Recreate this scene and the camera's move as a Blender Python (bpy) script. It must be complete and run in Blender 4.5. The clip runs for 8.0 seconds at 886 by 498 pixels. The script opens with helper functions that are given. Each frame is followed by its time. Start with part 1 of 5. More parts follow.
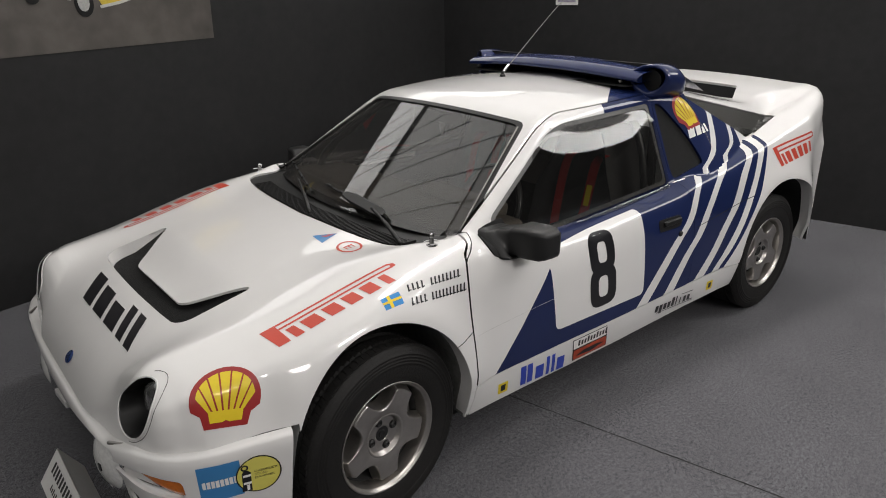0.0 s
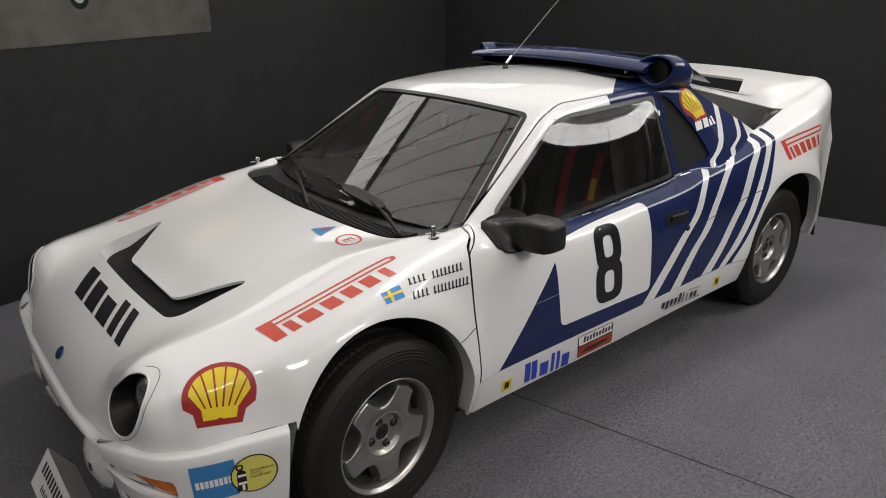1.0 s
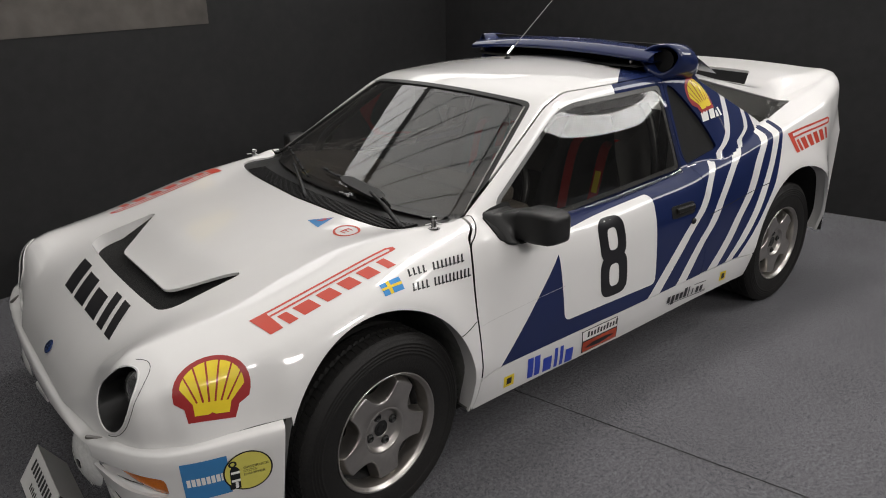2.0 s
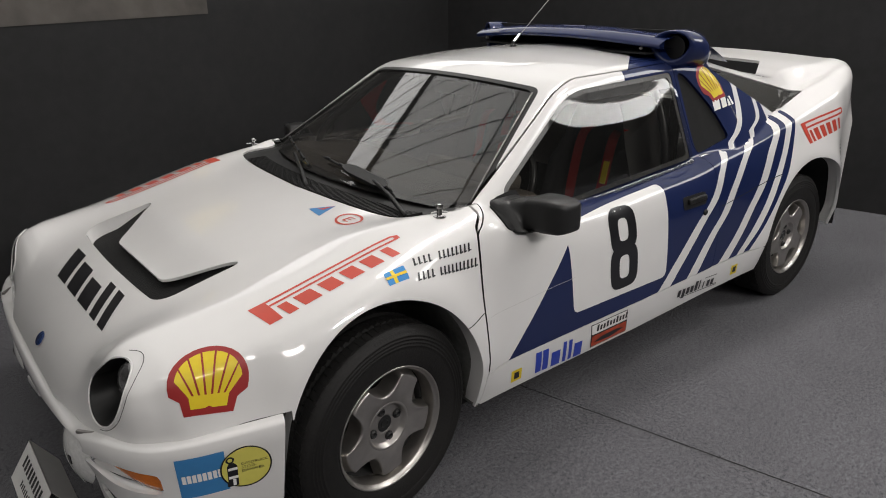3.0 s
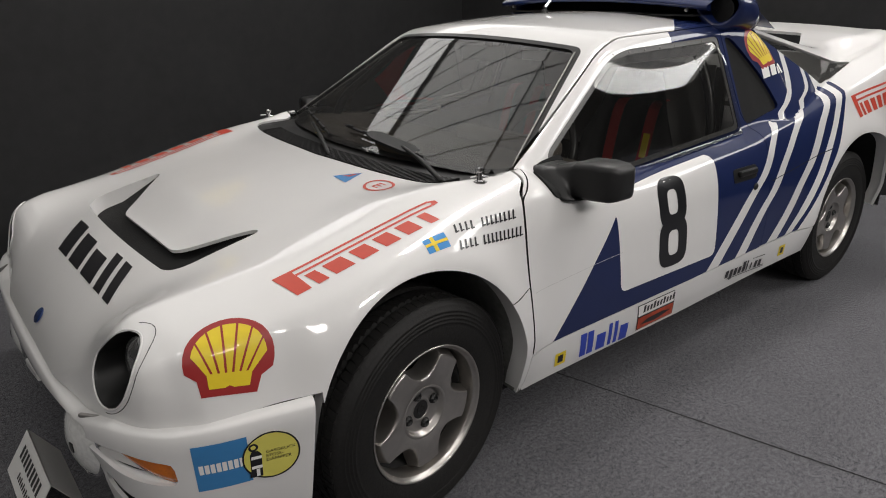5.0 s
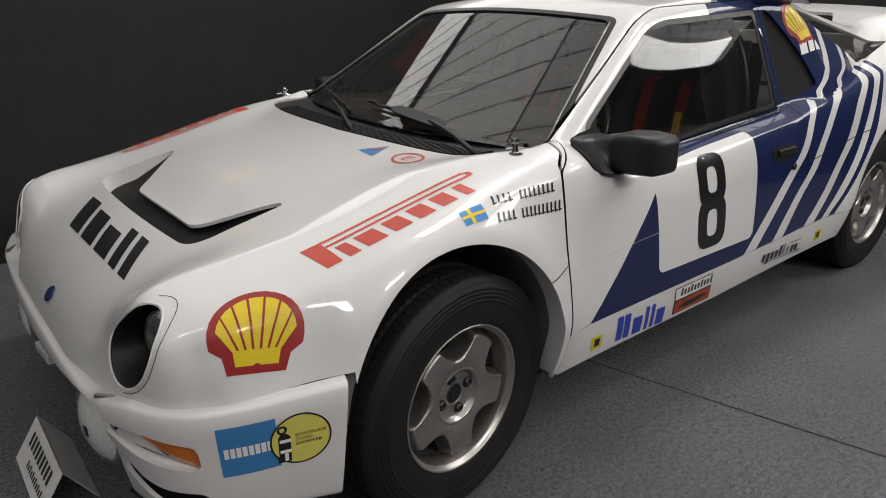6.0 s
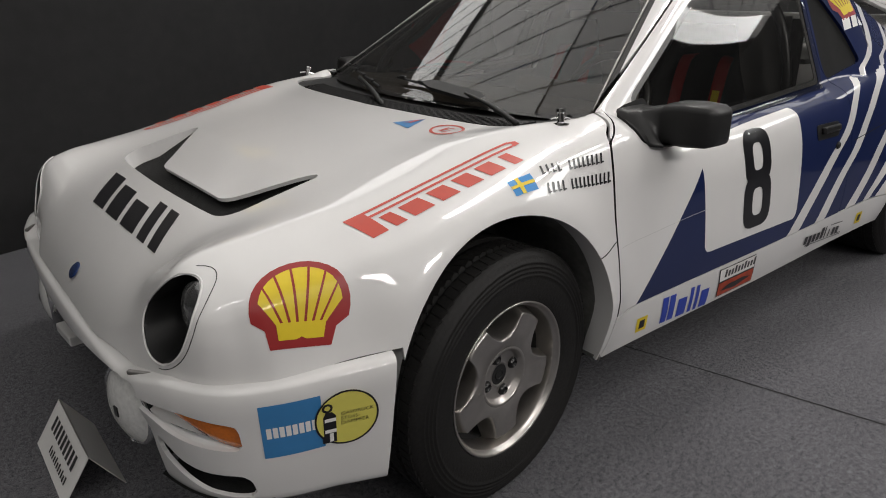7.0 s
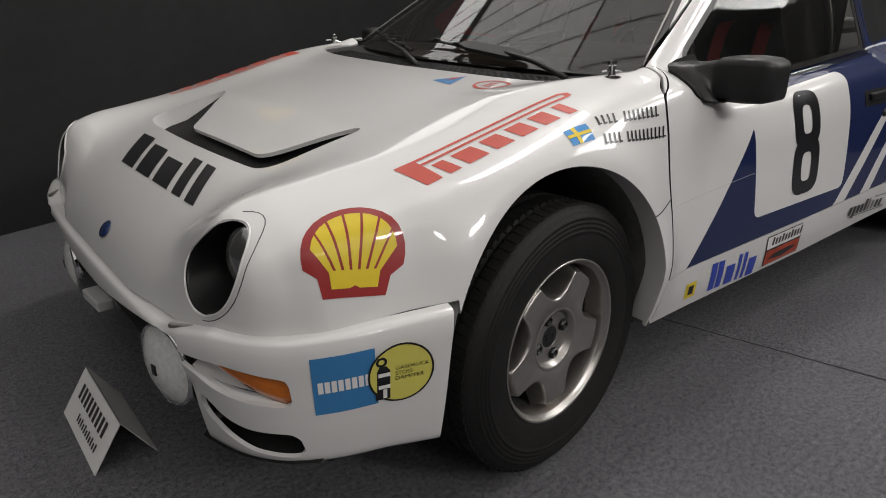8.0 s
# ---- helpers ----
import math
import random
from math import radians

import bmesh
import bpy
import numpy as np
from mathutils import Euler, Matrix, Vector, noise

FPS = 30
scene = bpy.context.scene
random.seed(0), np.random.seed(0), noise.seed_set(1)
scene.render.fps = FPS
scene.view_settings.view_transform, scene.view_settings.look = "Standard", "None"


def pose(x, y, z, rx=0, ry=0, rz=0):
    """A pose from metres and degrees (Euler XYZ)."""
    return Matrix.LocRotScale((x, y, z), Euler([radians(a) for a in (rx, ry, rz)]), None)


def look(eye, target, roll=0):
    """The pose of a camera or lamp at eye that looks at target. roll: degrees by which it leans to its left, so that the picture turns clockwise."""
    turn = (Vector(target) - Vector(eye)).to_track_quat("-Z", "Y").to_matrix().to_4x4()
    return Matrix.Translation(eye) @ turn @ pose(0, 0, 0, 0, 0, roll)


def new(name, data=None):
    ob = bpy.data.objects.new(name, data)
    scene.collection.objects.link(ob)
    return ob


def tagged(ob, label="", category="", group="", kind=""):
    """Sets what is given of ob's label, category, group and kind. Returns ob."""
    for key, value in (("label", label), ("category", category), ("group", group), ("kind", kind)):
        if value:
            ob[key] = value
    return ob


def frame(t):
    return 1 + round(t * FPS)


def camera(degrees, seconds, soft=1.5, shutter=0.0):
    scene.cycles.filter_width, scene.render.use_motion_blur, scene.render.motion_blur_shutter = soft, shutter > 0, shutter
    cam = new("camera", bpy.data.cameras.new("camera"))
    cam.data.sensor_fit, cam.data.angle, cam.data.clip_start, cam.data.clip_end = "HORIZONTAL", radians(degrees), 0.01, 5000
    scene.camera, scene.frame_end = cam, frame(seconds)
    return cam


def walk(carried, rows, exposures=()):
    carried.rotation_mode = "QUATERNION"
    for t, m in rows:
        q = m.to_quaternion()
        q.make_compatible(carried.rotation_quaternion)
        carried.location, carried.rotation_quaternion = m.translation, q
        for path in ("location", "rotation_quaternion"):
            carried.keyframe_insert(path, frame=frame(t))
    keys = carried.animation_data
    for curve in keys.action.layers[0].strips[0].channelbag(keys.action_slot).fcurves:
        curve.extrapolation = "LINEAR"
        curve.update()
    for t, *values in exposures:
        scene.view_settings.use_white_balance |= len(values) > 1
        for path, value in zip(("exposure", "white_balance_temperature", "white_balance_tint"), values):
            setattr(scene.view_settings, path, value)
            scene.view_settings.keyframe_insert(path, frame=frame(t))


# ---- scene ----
cam = camera(65.2, 8.0, 1.0)
PATH = [
    (0, (-1.035, -2.437, 1.691), (0.142, -0.984, 0.982), -0.7),
    (0.5, (-1.02, -2.413, 1.669), (0.157, -0.96, 0.959), -0.6),
    (1, (-1.005, -2.388, 1.641), (0.173, -0.934, 0.934), -0.7),
    (1.5, (-0.989, -2.368, 1.616), (0.189, -0.914, 0.909), -0.7),
    (3, (-0.948, -2.286, 1.532), (0.228, -0.832, 0.824), -0.6),
    (3.5, (-0.938, -2.245, 1.496), (0.238, -0.791, 0.789), -0.7),
    (4, (-0.933, -2.196, 1.459), (0.244, -0.742, 0.752), -0.6),
    (5.5, (-0.937, -2.036, 1.33), (0.233, -0.577, 0.621), -0.6),
    (6, (-0.949, -1.979, 1.281), (0.217, -0.518, 0.571), -0.6),
    (6.5, (-0.965, -1.924, 1.239), (0.199, -0.461, 0.527), -0.7),
    (7, (-0.991, -1.872, 1.196), (0.167, -0.406, 0.482), -0.7),
    (7.5, (-1.017, -1.826, 1.147), (0.137, -0.358, 0.43), -0.7),
    (8, (-1.052, -1.779, 1.083), (0.098, -0.31, 0.362), -0.7),
]
walk(cam, [(t, look(eye, target, roll)) for t, eye, target, roll in PATH],
     exposures=[(0, 0.0), (4, 0.0), (5.5, -0.03), (7, -0.09), (8, -0.12)])

# ---------------------------------------------------------------- world and lights
world = bpy.data.worlds.new("hall_light")
scene.world = world
world.use_nodes = True
world.node_tree.nodes["Background"].inputs[0].default_value = (1.0, 0.97, 0.93, 1)
world.node_tree.nodes["Background"].inputs[1].default_value = 0.05
scene.view_settings.exposure = 0.0


# Area lamps added out of view to brighten car, floor and walls.
def fill_light(x, y, z, sx, sy, watts, tilt=0):
    d = bpy.data.lights.new("ceiling_strip_light", "AREA")
    d.shape, d.size, d.size_y, d.energy, d.color = "RECTANGLE", sx, sy, watts, (1.0, 0.955, 0.93)
    ob = new("ceiling_strip_light", d)
    ob.matrix_world = pose(x, y, z, tilt, 0, 14.5)
    return ob


fill_light(2.0, 0.0, 4.2, 2.4, 0.3, 64)
fill_light(1.4, -7.0, 3.8, 0.8, 0.5, 112, 50)
fill_light(-1.2, -6.4, 3.8, 0.8, 0.5, 32, 50)
fill_light(-2.5, -1.5, 4.2, 0.6, 0.4, 5)
fill_light(3.7, -2.3, 4.2, 0.6, 0.4, 46)

# ---------------------------------------------------------------- materials
def mat(name, color, rough=0.5, metal=0.0, coat=0.0, grain=0.0, scale=60.0, bump=0.0, alpha=1.0, trans=0.0, spec=0.5, ior=1.45, dirt=0.0):
    m = bpy.data.materials.new(name)
    m.use_nodes = True
    nt = m.node_tree
    b = nt.nodes["Principled BSDF"]
    b.inputs["Base Color"].default_value = (*color, 1)
    b.inputs["Roughness"].default_value = rough
    b.inputs["Metallic"].default_value = metal
    b.inputs["Coat Weight"].default_value = coat
    b.inputs["Coat Roughness"].default_value = 0.02
    b.inputs["Coat IOR"].default_value = 1.6
    b.inputs["Specular IOR Level"].default_value = spec
    b.inputs["IOR"].default_value = ior
    b.inputs["Transmission Weight"].default_value = trans
    b.inputs["Alpha"].default_value = alpha
    if grain or bump or dirt:
        tc = nt.nodes.new("ShaderNodeTexCoord")
        n1 = nt.nodes.new("ShaderNodeTexNoise")
        n1.inputs["Scale"].default_value = scale
        n1.inputs["Detail"].default_value = 6
        nt.links.new(tc.outputs["Object"], n1.inputs["Vector"])
        n2 = nt.nodes.new("ShaderNodeTexNoise")
        n2.inputs["Scale"].default_value = 2.3
        n2.inputs["Detail"].default_value = 4
        nt.links.new(tc.outputs["Object"], n2.inputs["Vector"])
        add = nt.nodes.new("ShaderNodeMath")
        add.operation = "ADD"
        nt.links.new(n1.outputs["Fac"], add.inputs[0])
        nt.links.new(n2.outputs["Fac"], add.inputs[1])
        r = nt.nodes.new("ShaderNodeMapRange")
        r.inputs["From Min"].default_value = 0.7
        r.inputs["From Max"].default_value = 1.3
        nt.links.new(add.outputs[0], r.inputs["Value"])
        if grain:
            mix = nt.nodes.new("ShaderNodeMix")
            mix.data_type = "RGBA"
            mix.inputs["A"].default_value = (*[c * (1 - grain) for c in color], 1)
            mix.inputs["B"].default_value = (*[min(1, c * (1 + grain)) for c in color], 1)
            nt.links.new(r.outputs[0], mix.inputs["Factor"])
            nt.links.new(mix.outputs["Result"], b.inputs["Base Color"])
        if dirt:
            rr = nt.nodes.new("ShaderNodeMapRange")
            rr.inputs["From Min"].default_value = 0.35
            rr.inputs["From Max"].default_value = 0.7
            rr.inputs["To Min"].default_value = rough
            rr.inputs["To Max"].default_value = rough + dirt
            nt.links.new(n2.outputs["Fac"], rr.inputs["Value"])
            nt.links.new(rr.outputs[0], b.inputs["Roughness"])
        if bump:
            bp = nt.nodes.new("ShaderNodeBump")
            bp.inputs["Strength"].default_value = bump
            bp.inputs["Distance"].default_value = 0.002
            nt.links.new(n1.outputs["Fac"], bp.inputs["Height"])
            nt.links.new(bp.outputs[0], b.inputs["Normal"])
    return m


WHITE = mat("white_paint", (0.71, 0.702, 0.69), 0.28, coat=1.0, grain=0.015, scale=9, dirt=0.08)
BLUE = mat("blue_paint", (0.0055, 0.0135, 0.066), 0.5, coat=0.75, spec=0.12, grain=0.05, scale=9, dirt=0.08)
GAP = mat("dark_gap", (0.01, 0.01, 0.01), 0.8)
BLACK = mat("black_plastic", (0.011, 0.011, 0.011), 0.42, grain=0.2, bump=0.15, scale=300)
SATIN = mat("satin_black", (0.012, 0.012, 0.012), 0.3, dirt=0.1)
LINING = mat("dark_grey_trim", (0.05, 0.05, 0.05), 0.8, grain=0.3, scale=40)
MATT = mat("matt_black", (0.008, 0.008, 0.008), 0.9, grain=0.2)
MESH = mat("black_mesh", (0.008, 0.008, 0.008), 0.6, spec=0.2, grain=0.6, bump=0.8, scale=420)
TYRE_AND_EDGE_SHADE = mat("tyre_and_edge_shade", (0.012, 0.0115, 0.011), 0.6, grain=0.4, bump=0.5, scale=150, spec=0.3)
ALLOY = mat("cast_alloy", (0.46, 0.44, 0.415), 0.32, metal=0.92, grain=0.08, scale=40, bump=0.05)
STEEL = mat("worn_steel", (0.25, 0.24, 0.23), 0.45, metal=0.9, grain=0.2)
CHROME = mat("chrome", (0.75, 0.75, 0.75), 0.08, metal=1.0)
RED = mat("red_vinyl", (0.52, 0.06, 0.035), 0.4, coat=0.3, grain=0.04)
DEEPRED = mat("deep_red_vinyl", (0.30, 0.02, 0.02), 0.4, coat=0.3, grain=0.04)
YELLOW = mat("yellow_vinyl", (0.72, 0.54, 0.02), 0.4, coat=0.3, grain=0.04)
PALEYELLOW = mat("pale_yellow_vinyl", (0.66, 0.60, 0.12), 0.4, coat=0.3, grain=0.03)
BLACKVINYL = mat("black_vinyl", (0.007, 0.007, 0.009), 0.35, coat=0.3)
BRIGHTBLUE = mat("bright_blue_vinyl", (0.02, 0.05, 0.38), 0.4, coat=0.3)
SKYBLUE = mat("sky_blue_vinyl", (0.04, 0.20, 0.45), 0.4, coat=0.3, grain=0.03)
WHITEVINYL = mat("white_vinyl", (0.78, 0.77, 0.75), 0.4, coat=0.3)
HEADGLASS = mat("headlamp_glass", (0.30, 0.30, 0.30), 0.14, metal=0.8, grain=0.3, bump=0.4, scale=70)
AMBER = mat("amber_lens", (0.55, 0.14, 0.01), 0.25, coat=0.5, grain=0.2, scale=150)
REDBELT = mat("red_webbing", (0.32, 0.02, 0.02), 0.8, grain=0.2, bump=0.4, scale=300)
DASH = mat("grey_brown_dashboard", (0.11, 0.096, 0.08), 0.8, grain=0.25, bump=0.4, scale=160)
CLOTH = mat("black_seat_cloth", (0.055, 0.055, 0.058), 0.9, grain=0.3, bump=0.5, scale=200)
GREY = mat("grey_underbody", (0.17, 0.17, 0.16), 0.75, grain=0.3, bump=0.2, scale=50)
FRAMEGREY = mat("grey_window_strip", (0.13, 0.13, 0.125), 0.5, grain=0.25, scale=80)
PANELGREY = mat("pale_panel", (0.45, 0.44, 0.42), 0.5, grain=0.1)
LENS = mat("ribbed_lamp_glass", (0.72, 0.72, 0.70), 0.15, coat=0.8, grain=0.15, bump=0.6, scale=90)
CARD = mat("white_card", (0.72, 0.71, 0.69), 0.7, grain=0.03)
INK = mat("black_ink", (0.03, 0.03, 0.03), 0.7)


def carpet_material():
    m = mat("grey_carpet", (0.2, 0.2, 0.205), 0.95)
    nt = m.node_tree
    b = nt.nodes["Principled BSDF"]
    b.inputs["Specular IOR Level"].default_value = 0.1
    tc = nt.nodes.new("ShaderNodeTexCoord")
    fine = nt.nodes.new("ShaderNodeTexNoise")
    fine.inputs["Scale"].default_value = 80
    fine.inputs["Detail"].default_value = 8
    fine.inputs["Roughness"].default_value = 0.92
    wide = nt.nodes.new("ShaderNodeTexNoise")
    wide.inputs["Scale"].default_value = 1.6
    wide.inputs["Detail"].default_value = 5
    for n in (fine, wide):
        nt.links.new(tc.outputs["Object"], n.inputs["Vector"])
    hair = nt.nodes.new("ShaderNodeTexNoise")
    hair.inputs["Scale"].default_value = 520
    hair.inputs["Detail"].default_value = 3
    nt.links.new(tc.outputs["Object"], hair.inputs["Vector"])
    both = nt.nodes.new("ShaderNodeMath")
    both.operation = "ADD"
    nt.links.new(fine.outputs["Fac"], both.inputs[0])
    nt.links.new(hair.outputs["Fac"], both.inputs[1])
    half = nt.nodes.new("ShaderNodeMath")
    half.operation = "MULTIPLY"
    half.inputs[1].default_value = 0.5
    nt.links.new(both.outputs[0], half.inputs[0])
    ramp = nt.nodes.new("ShaderNodeValToRGB")
    ramp.color_ramp.elements[0].position = 0.44
    ramp.color_ramp.elements[0].color = (0.012, 0.012, 0.014, 1)
    ramp.color_ramp.elements[1].position = 0.565
    ramp.color_ramp.elements[1].color = (0.222, 0.220, 0.236, 1)
    nt.links.new(half.outputs[0], ramp.inputs["Fac"])
    mr = nt.nodes.new("ShaderNodeMapRange")
    mr.inputs["From Min"].default_value = 0.3
    mr.inputs["From Max"].default_value = 0.7
    mr.inputs["To Min"].default_value = 0.88
    mr.inputs["To Max"].default_value = 1.1
    nt.links.new(wide.outputs["Fac"], mr.inputs["Value"])
    mul = nt.nodes.new("ShaderNodeVectorMath")
    mul.operation = "MULTIPLY"
    nt.links.new(ramp.outputs["Color"], mul.inputs[0])
    nt.links.new(mr.outputs[0], mul.inputs[1])
    nt.links.new(mul.outputs[0], b.inputs["Base Color"])
    bp = nt.nodes.new("ShaderNodeBump")
    bp.inputs["Strength"].default_value = 0.1
    bp.inputs["Distance"].default_value = 0.004
    nt.links.new(fine.outputs["Fac"], bp.inputs["Height"])
    nt.links.new(bp.outputs[0], b.inputs["Normal"])
    return m


def glass_material(name, tint, mirror, rough=0.03, haze=0.014):
    """Thin pane: sees through with a tint, reflects by Fresnel."""
    m = bpy.data.materials.new(name)
    m.use_nodes = True
    nt = m.node_tree
    nt.nodes.remove(nt.nodes["Principled BSDF"])
    out = nt.nodes["Material Output"]
    tr = nt.nodes.new("ShaderNodeBsdfTransparent")
    tr.inputs["Color"].default_value = (*tint, 1)
    gl = nt.nodes.new("ShaderNodeBsdfGlossy")
    gl.inputs["Roughness"].default_value = rough
    fr = nt.nodes.new("ShaderNodeFresnel")
    fr.inputs["IOR"].default_value = mirror
    mx = nt.nodes.new("ShaderNodeMixShader")
    nt.links.new(fr.outputs[0], mx.inputs["Fac"])
    nt.links.new(tr.outputs[0], mx.inputs[1])
    nt.links.new(gl.outputs[0], mx.inputs[2])
    # A pale diffuse veil is mixed in to lift the blacks behind the pane.
    df = nt.nodes.new("ShaderNodeBsdfDiffuse")
    df.inputs["Color"].default_value = (0.8, 0.79, 0.77, 1)
    hz = nt.nodes.new("ShaderNodeMixShader")
    hz.inputs["Fac"].default_value = haze
    nt.links.new(mx.outputs[0], hz.inputs[1])
    nt.links.new(df.outputs[0], hz.inputs[2])
    nt.links.new(hz.outputs[0], out.inputs["Surface"])
    return m


CARPET = carpet_material()
GLASS = glass_material("tinted_windscreen_glass", (0.80, 0.77, 0.72), 2.0)
PLEXI = glass_material("clear_acrylic", (0.88, 0.88, 0.86), 1.7, 0.035, 0.006)
WALLCLOTH = mat("black_wall_cloth", (0.0125, 0.0125, 0.013), 0.75, grain=0.25, bump=0.2, scale=14)
# The emission stands in for light that falls on the hall ceiling.
CEILING = mat("glowing_ceiling_sheet", (0.75, 0.74, 0.72), 0.7, grain=0.06, scale=2)
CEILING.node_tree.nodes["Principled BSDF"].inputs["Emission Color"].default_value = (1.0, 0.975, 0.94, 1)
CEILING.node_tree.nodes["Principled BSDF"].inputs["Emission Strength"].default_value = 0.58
# Bright source known only from its reflection; the panel is sized to fit that.
ROOFLIGHT = mat("roof_light", (0.8, 0.8, 0.8), 0.6)
ROOFLIGHT.node_tree.nodes["Principled BSDF"].inputs["Emission Color"].default_value = (1.0, 0.985, 0.96, 1)
ROOFLIGHT.node_tree.nodes["Principled BSDF"].inputs["Emission Strength"].default_value = 7.0
# Glow for unseen panels added to brighten reflections on screen and bodywork.
BACKLIGHT = mat("reflection_glow", (0.8, 0.8, 0.8), 0.6)
BACKLIGHT.node_tree.nodes["Principled BSDF"].inputs["Emission Color"].default_value = (1.0, 0.98, 0.95, 1)
BACKLIGHT.node_tree.nodes["Principled BSDF"].inputs["Emission Strength"].default_value = 2.0
# Added glow, a brightness step in the ceiling that the windscreen reflects.
ROOFGLOW = mat("ceiling_glow_step", (0.8, 0.8, 0.78), 0.6)
ROOFGLOW.node_tree.nodes["Principled BSDF"].inputs["Emission Color"].default_value = (1.0, 0.975, 0.94, 1)
ROOFGLOW.node_tree.nodes["Principled BSDF"].inputs["Emission Strength"].default_value = 0.92
UNSEENDARK = mat("unseen_dark_ceiling", (0.03, 0.03, 0.03), 0.8, grain=0.2)
BEAM = mat("dark_ceiling_beam", (0.05, 0.05, 0.05), 0.6, grain=0.2)
HALLWALL = mat("hall_wall", (0.32, 0.31, 0.30), 0.8, grain=0.15, scale=4)


# ---------------------------------------------------------------- tools
def part(name, bm, material, parent=None, label="", smooth=False):
    """Links a bmesh as one mesh object, under a thing or a part."""
    me = bpy.data.meshes.new(name)
    bm.normal_update()
    bm.to_mesh(me)
    bm.free()
    for m in material if isinstance(material, (list, tuple)) else [material]:
        me.materials.append(m)
    if smooth:
        me.polygons.foreach_set("use_smooth", [True] * len(me.polygons))
    ob = new(name, me)
    if parent:
        ob.parent = parent
    if label:
        ob["label"] = label
    return ob


def thing(name, label, category, group="", kind=""):
    return tagged(new(name), label, category, group, kind)


def box_bm(sx, sy, sz, m=None, bevel=0.0, seg=2, bm=None):
    bm = bm or bmesh.new()
    r = bmesh.ops.create_cube(bm, size=1.0, matrix=(m or Matrix()) @ Matrix.Diagonal((sx, sy, sz, 1)))
    if bevel:
        es = {e for v in r["verts"] for e in v.link_edges}
        bmesh.ops.bevel(bm, geom=list(es), offset=bevel, segments=seg, affect="EDGES", profile=0.5)
    return bm


def lathe_bm(profile, n=48, m=None, closed=False, bm=None):
    """Turns a profile of (radius, height) about z."""
    bm = bm or bmesh.new()
    m = m or Matrix()
    rings = []
    for r, h in profile:
        if r < 1e-6:
            rings.append([bm.verts.new(m @ Vector((0, 0, h)))] * n)
        else:
            rings.append([bm.verts.new(m @ Vector((r * math.cos(2 * math.pi * i / n), r * math.sin(2 * math.pi * i / n), h))) for i in range(n)])
    pairs = list(zip(rings, rings[1:])) + ([(rings[-1], rings[0])] if closed else [])
    for a, b in pairs:
        for i in range(n):
            q = []
            for v in (a[i], a[(i + 1) % n], b[(i + 1) % n], b[i]):
                if v not in q:
                    q.append(v)
            if len(q) > 2:
                bm.faces.new(q)
    return bm


def tube_bm(points, radius, n=10, bm=None, cap=True):
    """A round tube along points; radius is one number or one for each point."""
    bm = bm or bmesh.new()
    pts = [Vector(p) for p in points]
    rad = radius if isinstance(radius, (list, tuple)) else [radius] * len(pts)
    rings, side = [], None
    for i, p in enumerate(pts):
        d = (pts[min(i + 1, len(pts) - 1)] - pts[max(i - 1, 0)]).normalized()
        if side is None:
            side = d.orthogonal().normalized()
        side = (side - d * side.dot(d)).normalized()
        up = d.cross(side)
        rings.append([bm.verts.new(p + (side * math.cos(a) + up * math.sin(a)) * rad[i]) for a in [2 * math.pi * k / n for k in range(n)]])
    for a, b in zip(rings, rings[1:]):
        for k in range(n):
            bm.faces.new((a[k], a[(k + 1) % n], b[(k + 1) % n], b[k]))
    if cap:
        bm.faces.new(rings[0][::-1])
        bm.faces.new(rings[-1])
    return bm


def bend(points, steps=6):
    """A smooth line through points."""
    p = [Vector(q) for q in points]
    out = []
    for i in range(len(p) - 1):
        a, b, c, d = p[max(i - 1, 0)], p[i], p[i + 1], p[min(i + 2, len(p) - 1)]
        for k in range(steps):
            t = k / steps
            out.append(0.5 * (2 * b + (c - a) * t + (2 * a - 5 * b + 4 * c - d) * t * t + (3 * b - a - 3 * c + d) * t ** 3))
    return out + [p[-1]]


def curve1(*knots):
    """A smooth function through (place, value) knots that never overshoots."""
    kx = np.array([k[0] for k in knots], float)
    ky = np.array([k[1] for k in knots], float)
    h = np.diff(kx)
    s = np.diff(ky) / h
    m = np.zeros(len(kx))
    m[0], m[-1] = s[0], s[-1]
    for i in range(1, len(kx) - 1):
        if s[i - 1] * s[i] > 0:
            w1, w2 = 2 * h[i] + h[i - 1], h[i] + 2 * h[i - 1]
            m[i] = (w1 + w2) / (w1 / s[i - 1] + w2 / s[i])

    def f(x):
        x = np.clip(np.asarray(x, float), kx[0], kx[-1])
        i = np.clip(np.searchsorted(kx, x) - 1, 0, len(kx) - 2)
        t = (x - kx[i]) / h[i]
        return ((1 + 2 * t) * (1 - t) ** 2 * ky[i] + t * (1 - t) ** 2 * h[i] * m[i]
                + t * t * (3 - 2 * t) * ky[i + 1] + t * t * (t - 1) * h[i] * m[i + 1])
    return f


def smin(a, b, k):
    h = np.clip(0.5 + 0.5 * (b - a) / k, 0, 1)
    return b * (1 - h) + a * h - k * h * (1 - h)


def smax(a, b, k):
    return -smin(-a, -b, k)


def convex(pts, a, b, k=0.0):
    """Distance inside a convex outline of (a, b) corners, listed clockwise or not; k rounds its corners."""
    cx, cy = sum(p[0] for p in pts) / len(pts), sum(p[1] for p in pts) / len(pts)
    f = None
    for (x0, y0), (x1, y1) in zip(pts, pts[1:] + pts[:1]):
        l = math.hypot(x1 - x0, y1 - y0)
        nx, ny = (y0 - y1) / l, (x1 - x0) / l
        if (cx - x0) * nx + (cy - y0) * ny < 0:
            nx, ny = -nx, -ny
        d = (a - x0) * nx + (b - y0) * ny
        f = d if f is None else (smin(f, d, k) if k else np.minimum(f, d))
    return f


